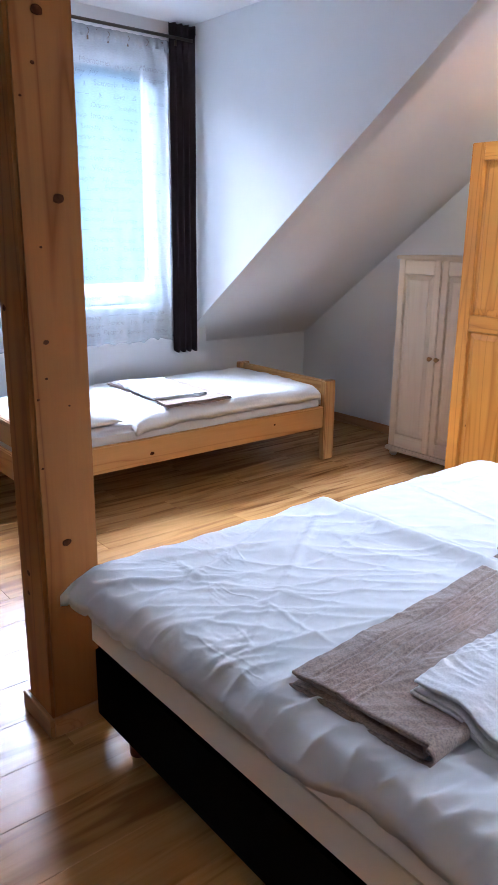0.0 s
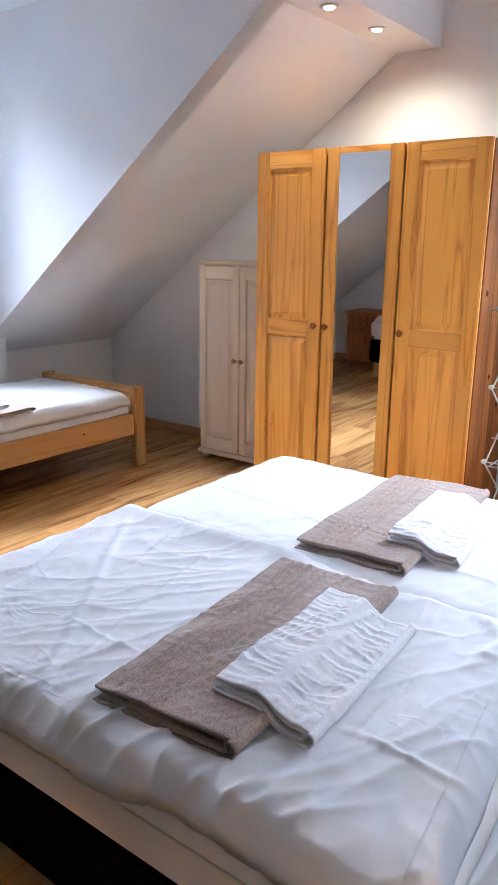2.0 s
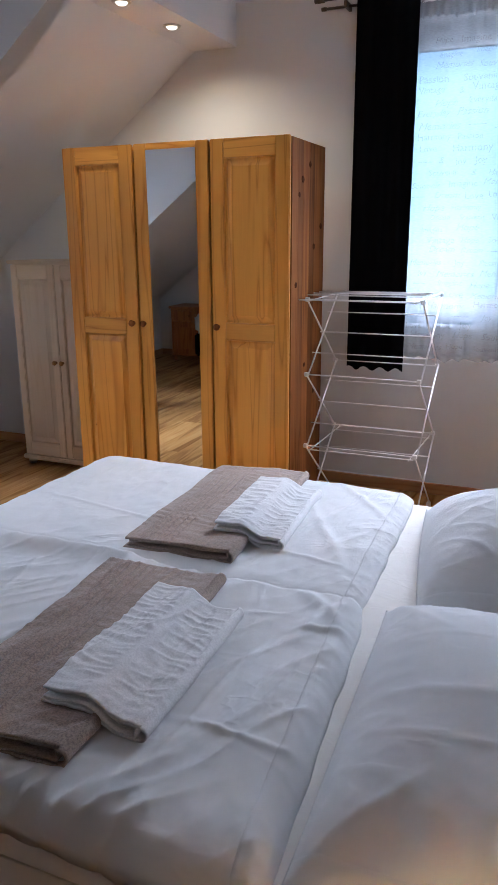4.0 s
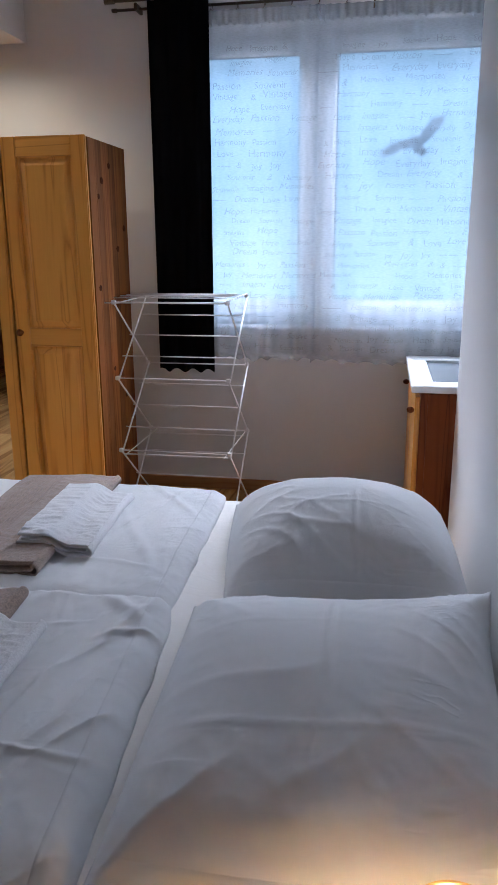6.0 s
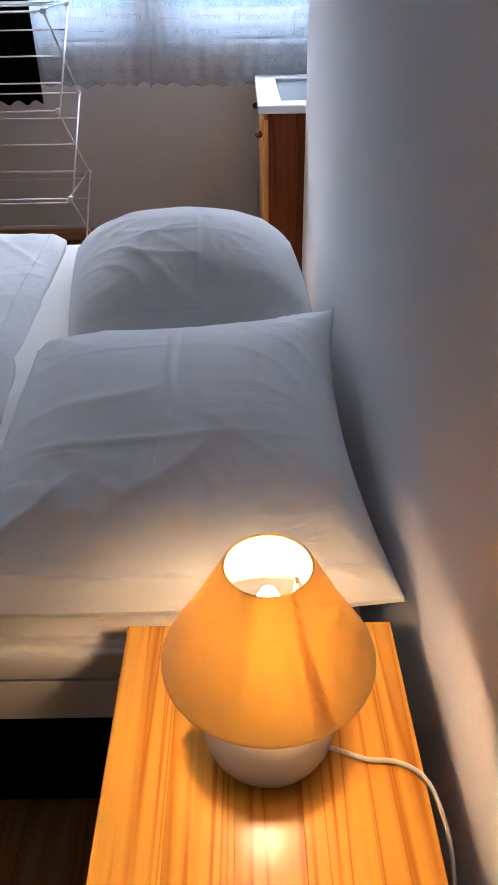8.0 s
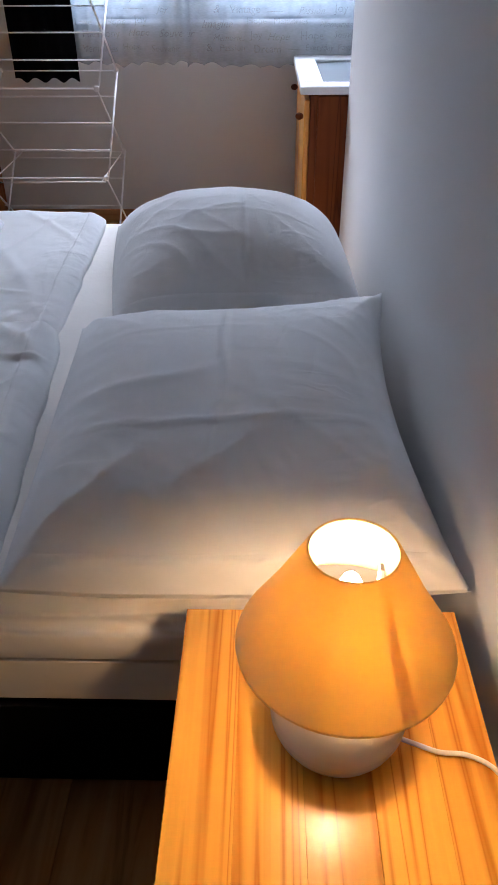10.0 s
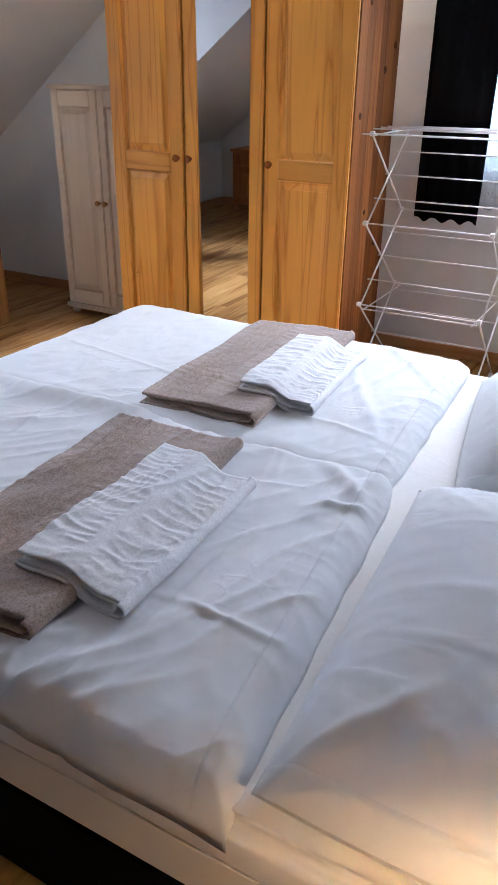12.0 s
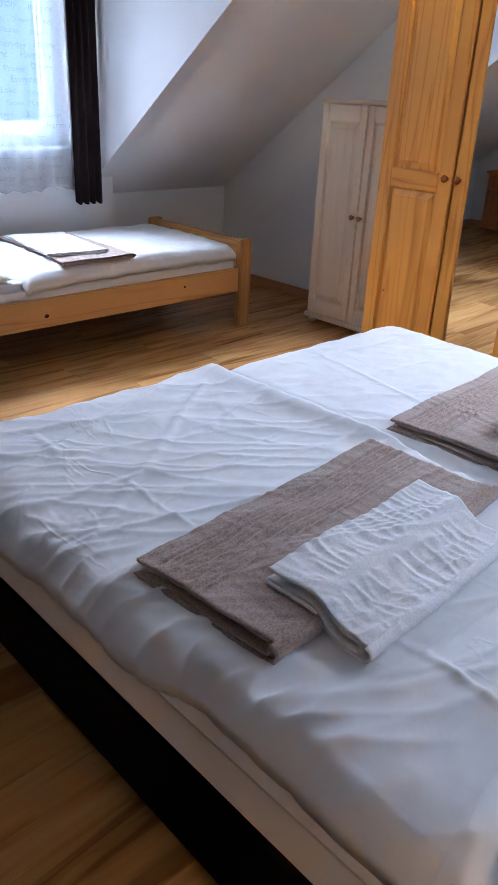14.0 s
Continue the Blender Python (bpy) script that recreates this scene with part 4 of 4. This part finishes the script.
def drape(at, turn, w, h, n, amp, seed, material, label):
    ob = thing("curtain", at, label, "curtain", "dark drapes", turn)
    part("cloth", drape_bm(w, h, n, amp, seed), material, ob, smooth=True)
    part("header_tape", drape_bm(w * 1.01, 0.05, n, amp * 1.15, seed), material, ob, smooth=True).location.z = h - 0.03
    return ob


drape((-1.575, -0.115, 0.735), 0, 0.315, 1.90, 3.5, 0.014, 4.0, DRAPE_BLACK, "long black curtain drawn aside at the gable window")
drape((FRONT + 0.085, -1.437, 0.665), 90, 0.185, 1.975, 4, 0.026, 9.0, DRAPE, "long dark brown curtain drawn aside at the dormer window")


def sheer_bm(w, h, seed, amp, n):
    def place(u, v):
        ph = n * 2 * math.pi * u + 1.6 * noise.noise(Vector((u * 6, 0, seed)))
        loose = 0.5 + 1.3 * (1 - v) ** 2
        gather = 1 + 1.6 * math.exp(-min(u, 1 - u) * w / 0.05)
        y = amp * loose * gather * math.sin(ph) + 0.002 * noise.noise(Vector((u * w * 22, v * h * 2, seed)))
        low = max(0.0, 1 - v * h / 0.12) ** 2
        z = v * h + low * (0.016 * abs(math.sin(ph / 2)) - 0.008 + 0.022 * noise.noise(Vector((u * w * 6, seed, 0))) + 0.006 * noise.noise(Vector((u * w * 25, seed, 4))))
        return Vector((u * w, y, z))
    return sheet_mesh(max(40, int(w * 110)), 60, place)


WORDS = ("Love", "Harmony", "Passion", "Dream", "Hope", "Memories", "Souvenir", "Everyday", "Imagine", "Joy", "Vintage", "&")
word_meshes = {}


def word_mesh(text, slant):
    """A printed word as a flat mesh in the built-in font, standing upright in x and z."""
    if (text, slant) not in word_meshes:
        cu = bpy.data.curves.new("word", "FONT")
        cu.body, cu.size, cu.resolution_u, cu.shear = text, 0.047, 2, slant
        tmp = new("word", cu)
        me = bpy.data.meshes.new_from_object(tmp.evaluated_get(bpy.context.evaluated_depsgraph_get()))
        bpy.data.objects.remove(tmp)
        me.transform(pose(0, 0, 0, 90, 0, 0))
        me.materials.clear()
        me.materials.append(PRINT)
        word_meshes[text, slant] = me
    return word_meshes[text, slant]


def sheer(at, turn, w, h, seed, n, label, rows):
    ob = thing("sheer_curtain", at, label, "curtain", "printed sheer curtains", turn)
    part("voile", sheer_bm(w, h, seed, 0.004, n), SHEER, ob, smooth=True)
    part("top_frill", sheer_bm(w, 0.07, seed + 1, 0.007, n * 2), SHEER, ob, smooth=True).location = (0, -0.006, h - 0.03)
    part("hem_band", boxes((0, w, -0.009, -0.0085, 0.02, 0.034)), SHEER, ob)
    rng = random.Random(seed)
    for r in range(rows):
        z = 0.06 + (h - 0.16) * r / rows
        x = 0.02 + 0.12 * rng.random()
        while x < w - 0.14:
            if rng.random() < 0.86:
                wd = new("printed_word", word_mesh(rng.choice(WORDS), rng.choice((0.0, 0.35))))
                sc = rng.uniform(0.75, 1.1)
                wd.matrix_basis = pose(x, -0.0085, z + rng.uniform(-0.008, 0.008)) @ Matrix.Diagonal((sc, 1, sc, 1))
                step = wd.data.vertices and max(v.co.x for v in wd.data.vertices) * sc
            else:
                step = rng.uniform(0.04, 0.10)
                wd = part("printed_line", sheet_mesh(1, 1, lambda u, v: Vector((u * step, 0, v * 0.0035))), PRINT, ob)
                wd.location = (x, -0.0085, z + rng.uniform(0, 0.012))
            wd.parent = ob
            x += step + rng.uniform(0.02, 0.08)
    return ob


sheer((-1.30, -0.062, 0.800), 0, 0.585, 1.705, 3, 7, "white sheer curtain printed with grey words", 28)
sheer((-0.735, -0.058, 0.790), 0, 1.06, 1.715, 5, 12, "white sheer curtain printed with grey words", 28)
sheer((FRONT + 0.055, -2.98, 0.745), 90, 1.55, 1.775, 8, 14, "white sheer curtain printed with grey words", 28)


def rod_set(at, turn, length, finial_left, finial_right, rings, label):
    ob = thing("curtain_rod", at, label, "curtain rod", turn=turn)
    part("pole", rod(bmesh.new(), (0, 0, 0), (length, 0, 0), 0.0095, 12), BRONZE, ob)
    part("pole", rod(bmesh.new(), (0, 0.05, -0.03), (length, 0.05, -0.03), 0.007, 12), BRONZE, ob)
    for x, on in ((-0.015, finial_left), (length + 0.015, finial_right)):
        if on:
            part("finial", rod(bmesh.new(), (x - 0.025, 0, 0), (x + 0.025, 0, 0), 0.015, 12), BRONZE, ob)
            part("finial", rod(bmesh.new(), (x - 0.005, 0.05, -0.03), (x + 0.02, 0.05, -0.03), 0.010, 10), BRONZE, ob)
    for x in rings:
        bm = bmesh.new()
        pts = [(x + 0.004 * math.sin(k), 0.05 + 0.017 * math.cos(2 * math.pi * k / 16), -0.045 + 0.020 * math.sin(2 * math.pi * k / 16)) for k in range(17)]
        for p, q in zip(pts, pts[1:]):
            rod(bm, p, q, 0.0018, 5)
        ring = part("ring", bm, BRONZE, ob)
        part("clip", boxes((x - 0.006, x + 0.006, 0.044, 0.052, -0.088, -0.064), bevel=0.002), BRONZE, ring)
    for x in (0.12, length - 0.12):
        part("bracket", boxes((x - 0.008, x + 0.008, 0.0, 0.10, -0.045, -0.012), bevel=0.003), BRONZE, ob)
    return ob


rod_set((-1.76, -0.105, 2.605), 0, 2.10, True, False, [0.50 + 0.135 * k for k in range(11)], "bronze double curtain rod with rings")
rod_set((FRONT + 0.10, -3.0, 2.575), 90, 1.72, False, False, [0.12 + 0.13 * k for k in range(11)], "dark bronze double curtain rod with rings")

# silhouette sticker on the pane
bm = bmesh.new()
outline = [(-1, -0.5), (-0.9, -0.28), (-0.6, -0.05), (-0.25, 0.05), (-0.05, 0.1), (0, 0.22), (0.1, 0.25), (0.18, 0.15), (0.35, 0.45), (0.6, 0.75), (1, 0.85), (0.9, 0.6), (0.7, 0.3), (0.45, 0), (0.3, -0.12), (0.5, -0.35), (0.3, -0.5), (0.1, -0.35), (0, -0.2), (-0.3, -0.25), (-0.6, -0.45), (-0.85, -0.5)]
vs = [bm.verts.new((0.17 * x, 0, 0.145 * z)) for x, z in outline]
bm.faces.new(vs)
ex = bmesh.ops.extrude_face_region(bm, geom=list(bm.faces))
for v in ex["geom"]:
    if isinstance(v, bmesh.types.BMVert):
        v.co.y += 0.001
bmesh.ops.triangulate(bm, faces=[f for f in bm.faces if len(f.verts) > 4])
sticker = new("window_sticker", mesh_of("window_sticker", bm, fabric("grey_film", (0.012, 0.02, 0.03), 1.0, sheen=0.0, spec=0.0)))
sticker.location = (-0.24, 0.082, 1.925)
tagged(sticker, "grey silhouette sticker on the window glass", "sticker")


# ---- clothes drying rack ----
def drying_rack():
    rack = thing("drying_rack", (-1.595, -0.75, 0.009), "white wire folding clothes drying rack", "drying rack")
    w, dp = 0.545, 0.48
    zs = [1.150, 0.790, 0.430, 0.045]
    for x in (0.0, w):
        for k in range(3):
            for a, b in (((x, 0, zs[k]), (x + 0.004, dp, zs[k + 1])), ((x + 0.006, dp, zs[k]), (x + 0.01, 0, zs[k + 1]))):
                part("side_bar", rod(bmesh.new(), a, b, 0.0042, 8), STEEL, rack)
        for y in (0, dp):
            part("foot", boxes((x - 0.008, x + 0.012, y - 0.012, y + 0.012, 0.0, 0.046), bevel=0.004), WHITE_TOP, rack, "white plastic foot")
            for k in range(3):
                part("joint", boxes((x - 0.009, x + 0.011, y - 0.009, y + 0.009, zs[k] - 0.010, zs[k] + 0.010), bevel=0.003), WHITE_TOP, rack, "white plastic joint")
    for k in range(3):
        za, zb = zs[k], zs[k + 1]
        for f in (0.0, 0.25, 0.5, 0.75):
            y, z = dp * (1 - f), za + (zb - za) * f
            part("rod", rod(bmesh.new(), (-0.012, y, z), (w + 0.012, y, z), 0.0028, 6), STEEL, rack)
        part("rod", rod(bmesh.new(), (-0.012, 0, za), (w + 0.012, 0, za), 0.0032, 6), STEEL, rack)
    for y, z in ((0.09, 1.165), (0.18, 1.167), (0.27, 1.167), (0.36, 1.166), (-0.035, 1.150)):
        part("top_rod", rod(bmesh.new(), (-0.03, y, z), (w - 0.02, y, z), 0.0028, 6), STEEL, rack)
    for x in (0.02, w - 0.03):
        part("top_rail", rod(bmesh.new(), (x, -0.045, 1.146), (x + 0.03, dp, 1.160), 0.0032, 6), STEEL, rack)
        part("shelf_rail", rod(bmesh.new(), (x, 0.0, 0.405), (x + 0.02, dp - 0.01, 0.425), 0.0030, 6), STEEL, rack)
    for y in (0.02, 0.45):
        part("shelf_rod", rod(bmesh.new(), (0.01, y, 0.405), (w - 0.01, y, 0.408), 0.0030, 6), STEEL, rack)
    return rack


drying_rack()

# ---- washstand cabinet in the niche ----
wash = thing("washstand", (-0.205, -0.93, 0), "dark pine washstand with a white top and grey basin", "cabinet")
# body and knobs in dark red pine, doors in the lighter honey pine
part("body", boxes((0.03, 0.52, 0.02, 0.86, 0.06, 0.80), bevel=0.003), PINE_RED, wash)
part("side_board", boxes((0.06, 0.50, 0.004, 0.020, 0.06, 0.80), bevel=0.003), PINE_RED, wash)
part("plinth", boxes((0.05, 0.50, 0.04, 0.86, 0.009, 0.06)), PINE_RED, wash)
dr = part("door", boxes((0.008, 0.030, 0.03, 0.43, 0.09, 0.78), bevel=0.004), PINE_V, wash)
dr2 = part("door", boxes((0.008, 0.030, 0.44, 0.85, 0.09, 0.78), bevel=0.004), PINE_V, wash)
part("knob", ball(0.014, (-0.008, 0.09, 0.71), (1.2, 1, 1)), PINE_RED, dr)
part("knob", ball(0.014, (-0.008, 0.78, 0.71), (1.2, 1, 1)), PINE_RED, dr2)
part("countertop", boxes((-0.012, 0.56, -0.01, 0.11, 0.805, 0.835), (-0.012, 0.085, 0.11, 0.74, 0.805, 0.835), (0.46, 0.56, 0.11, 0.74, 0.805, 0.835), (-0.012, 0.56, 0.74, 0.88, 0.805, 0.835), bevel=0.004), WHITE_TOP, wash, "white worktop round the basin")
part("basin", boxes((0.085, 0.46, 0.11, 0.74, 0.790, 0.822), bevel=0.004), GREY_INSET, wash, "grey basin cover")

# ---- nightstand and its lamp ----
NZ = 0.56
ns = thing("nightstand", (-0.452, -3.722, 0), "honey pine nightstand between bed and wall", "nightstand")
NW, ND = 0.366, 0.36
xs = [0.0, 0.075, 0.15, 0.225, 0.30, NW]
for k in range(5):
    part("top_board", boxes((xs[k] + 0.00008, xs[k + 1] - 0.00008, 0, ND, NZ - 0.022, NZ), bevel=0.0005), PINE_TOP, ns)
part("body", boxes((0.012, NW - 0.012, 0.012, ND - 0.012, 0.06, NZ - 0.0225), bevel=0.002), PINE_V, ns)
part("drawer", boxes((0.02, NW - 0.02, -0.004, 0.012, 0.40, NZ - 0.04), bevel=0.003), PINE_H, ns)
nd = part("door", boxes((0.02, NW - 0.02, -0.004, 0.012, 0.08, 0.385), bevel=0.003), PINE_V, ns)
knob(nd, 0.05, -0.004, 0.28, PINE_DARK_SHADED, 0.014)
for x in (0.03, NW - 0.05):
    for y in (0.02, ND - 0.05):
        part("foot", boxes((x, x + 0.03, y, y + 0.03, 0.009, 0.06), bevel=0.002), PINE_V, ns)


def shade_material():
    """Cream cloth that glows as the bulb shines through."""
    m, nt, nn, links, b = nodes_of("lampshade_cloth")
    nn.remove(b)
    tl, df, mx = nn.new("ShaderNodeBsdfTranslucent"), nn.new("ShaderNodeBsdfDiffuse"), nn.new("ShaderNodeMixShader")
    tl.inputs[0].default_value, df.inputs[0].default_value = (0.90, 0.67, 0.20, 1), (0.82, 0.72, 0.54, 1)
    mx.inputs[0].default_value = 0.5
    links.new(tl.outputs[0], mx.inputs[1])
    links.new(df.outputs[0], mx.inputs[2])
    links.new(mx.outputs[0], nn["Material Output"].inputs[0])
    return m


lamp = thing("table_lamp", (-0.262, -3.545, NZ), "lit table lamp with cream shade and ribbed ceramic base", "lamp")
prof = [(0.001, 0.0), (0.045, 0.0), (0.050, 0.004)]
for k in range(17):
    a = k / 16
    prof.append((0.050 + 0.026 * math.sin(math.pi * (0.15 + 0.72 * a)) + 0.0022 * (k % 2) - 0.012 * a ** 3, 0.006 + 0.085 * a))
prof += [(0.030, 0.102), (0.012, 0.108), (0.012, 0.125), (0.001, 0.126)]
part("base", lathe(prof, 40), CERAMIC, lamp, "ribbed cream ceramic base")
part("shade", lathe([(0.043, 0.283), (0.0445, 0.285), (0.046, 0.283), (0.0815, 0.214), (0.1125, 0.161), (0.1140, 0.158), (0.1150, 0.155), (0.1125, 0.155), (0.1105, 0.160), (0.0800, 0.213), (0.043, 0.283)], 64), shade_material(), lamp, "cream conical cloth shade")
# added strip inside the shade cloth, imitating the shadow of the shade holder
a = radians(-62)
part("seam", sheet_mesh(2, 10, lambda u, v: Vector(((0.0420 + 0.0690 * v) * math.cos(a + (u - 0.5) * (0.10 + 0.10 * v)), (0.0420 + 0.0690 * v) * math.sin(a + (u - 0.5) * (0.10 + 0.10 * v)), 0.2825 - 0.1215 * v))), lamp.children[-1].data.materials[0], lamp, "added strip standing in for the holder's shadow on the shade")
bulb = part("bulb", lathe([(0.001, 0.172), (0.012, 0.173), (0.020, 0.192), (0.021, 0.206), (0.017, 0.226), (0.008, 0.247), (0.001, 0.254)], 20), glow("bulb_glow", (1.0, 0.63, 0.32), 275.0), lamp, "glowing candle bulb", smooth=True)
part("shade_holder", boxes((0.026, 0.031, -0.005, 0.005, 0.165, 0.262), bevel=0.001), WHITE_TOP, lamp, "white shade clip")
part("socket", lathe([(0.001, 0.120), (0.015, 0.120), (0.015, 0.172), (0.001, 0.173)], 16), WHITE_TOP, lamp)
for k in range(3):
    a = 2 * math.pi * k / 3 + 0.4
    part("shade_arm", rod(bmesh.new(), (0.016 * math.cos(a), 0.016 * math.sin(a), 0.148), (0.078 * math.cos(a), 0.078 * math.sin(a), 0.206), 0.0016, 6), STEEL, lamp)
cord_bm = bmesh.new()
way = [(0.055, -0.012, 0.012), (0.09, -0.022, 0.006), (0.115, -0.03, 0.004), (0.145, -0.033, 0.004), (0.172, -0.05, 0.004), (0.186, -0.08, -0.004), (0.194, -0.12, -0.03), (0.198, -0.15, -0.09), (0.200, -0.17, -0.20), (0.202, -0.17, -0.34), (0.204, -0.16, -0.48)]
way = [Vector(p) for p in way]
fine = []
for k in range(len(way) - 1):
    p0, p1, p2, p3 = way[max(k - 1, 0)], way[k], way[k + 1], way[min(k + 2, len(way) - 1)]
    for j in range(6):
        f = j / 6
        fine.append(0.5 * (2 * p1 + (p2 - p0) * f + (2 * p0 - 5 * p1 + 4 * p2 - p3) * f * f + (3 * p1 - p0 - 3 * p2 + p3) * f ** 3))
rings = []
for k, q in enumerate(fine):
    d = (fine[min(k + 1, len(fine) - 1)] - fine[max(k - 1, 0)]).normalized()
    e1 = d.cross(Vector((0.3, 0.9, 0.25))).normalized()
    e2 = d.cross(e1)
    rings.append([cord_bm.verts.new(q + 0.0030 * (e1 * math.cos(j * math.pi / 4) + e2 * math.sin(j * math.pi / 4))) for j in range(8)])
for a, b in zip(rings, rings[1:]):
    for j in range(8):
        cord_bm.faces.new((a[j], a[(j + 1) % 8], b[(j + 1) % 8], b[j]))
part("cable", cord_bm, CORD, lamp, "white lamp cable", smooth=True)


# ---- recessed spotlights in the beam casing ----
def spotlight(x, y, aim):
    s = thing("spotlight", (x, y, BEAM_Z), "round nickel recessed spotlight, lit", "spotlight", "spotlights in the beam")
    part("ring", lathe([(0.028, 0.002), (0.044, 0.0), (0.046, -0.003), (0.042, -0.007), (0.032, -0.009), (0.027, -0.004), (0.027, 0.002)], 32), NICKEL, s, "nickel trim ring")
    part("lens", ball(0.026, (0, 0, -0.006), (1, 1, 0.45)), glow("spot_glow", (1.0, 0.90, 0.74), 6.0), s, "glowing lens")
    l = bpy.data.lights.new("spot_beam", "SPOT")
    l.energy, l.color, l.spot_size, l.spot_blend, l.shadow_soft_size = 16.0, (1.0, 0.90, 0.70), radians(140), 1.0, 0.025
    new("spot_beam", l).matrix_world = look((x, y, BEAM_Z - 0.03), aim)


spotlight(-2.42, -0.955, (-2.40, -0.6, 1.2))
spotlight(-2.41, -0.515, (-2.3, -0.2, 1.2))

# ---- third bed and small sideboard at the back ----
tb = thing("box_spring_bed", (-4.08, BACK + 0.03, 0), "black box spring bed with white bedding at the back wall", "bed")
part("box_spring", boxes((0, 2.0, 0, 0.78, 0.16, 0.40), bevel=0.02, seg=3), BLACK, tb)
padded(part("mattress", mattress_bm(0, 2.0, 0, 0.78, 0.40, 0.60, 31), SHEET, tb))
for x in (0.07, 1.93):
    for y in (0.06, 0.72):
        part("leg", boxes((x - 0.025, x + 0.025, y - 0.025, y + 0.025, 0.009, 0.16), bevel=0.004), PINE_BED_Z, tb)
duvet([(-4.06, BACK + 0.04), (-2.6, BACK + 0.04), (-2.6, BACK + 0.80), (-4.06, BACK + 0.80)], 0.60, 0.05, 33.0, [], (0, 0, 0.03, 0.03), "white cotton duvet on the box spring bed", 40, 24)
side = thing("sideboard", (-4.62, BACK + 0.02, 0), "red-brown pine sideboard with drawer and door", "cabinet")
part("body", boxes((0.015, 0.50, 0.0, 0.33, 0.07, 0.60), bevel=0.003), PINE_SIDEBOARD, side)
part("top", boxes((0, 0.52, 0.0, 0.36, 0.60, 0.625), bevel=0.005, seg=2), PINE_SIDEBOARD, side)
sd = part("drawer", boxes((0.03, 0.485, 0.33, 0.347, 0.47, 0.58), bevel=0.004), PINE_SIDEBOARD, side)
sdo = part("door", boxes((0.03, 0.485, 0.33, 0.347, 0.09, 0.455), bevel=0.004), PINE_SIDEBOARD, side)
part("panel", boxes((0.09, 0.425, 0.346, 0.352, 0.15, 0.395), bevel=0.004), PINE_SIDEBOARD, sdo)
part("knob", ball(0.014, (0.26, 0.358, 0.525)), PINE_DARK_SHADED, sd)
for x in (0.04, 0.47):
    for y in (0.03, 0.30):
        part("foot", lathe([(0.001, 0.009), (0.02, 0.009), (0.026, 0.03), (0.02, 0.07), (0.001, 0.071)], 12, x, y), PINE_SIDEBOARD, side)


# ---- floor planks ----
ground = structure("floor", boxes((-5.25, 1.2, BACK - 0.25, 0.3, -0.15, 0.0)), DARKGAP, "oak laminate plank floor", "floor")
PW, PL = 0.193, 1.285
plank_meshes = {}


def plank(x, y0, y1):
    key = round(y1 - y0, 3)
    if key not in plank_meshes:
        plank_meshes[key] = mesh_of("plank", boxes((0, PW - 0.0008, 0, y1 - y0 - 0.0008, 0, 0.009), bevel=0.0010), FLOOR)
    ob = new("plank", plank_meshes[key])
    ob.parent, ob.location = ground, (x, y0, 0)


row, x = 0, KNEE
while x < 0.95:
    y = BACK - (row * 0.43 % 1.0) * PL
    while y < -0.02:
        plank(x, max(y, BACK), min(y + PL, 0.0))
        y += PL
    row, x = row + 1, x + PW
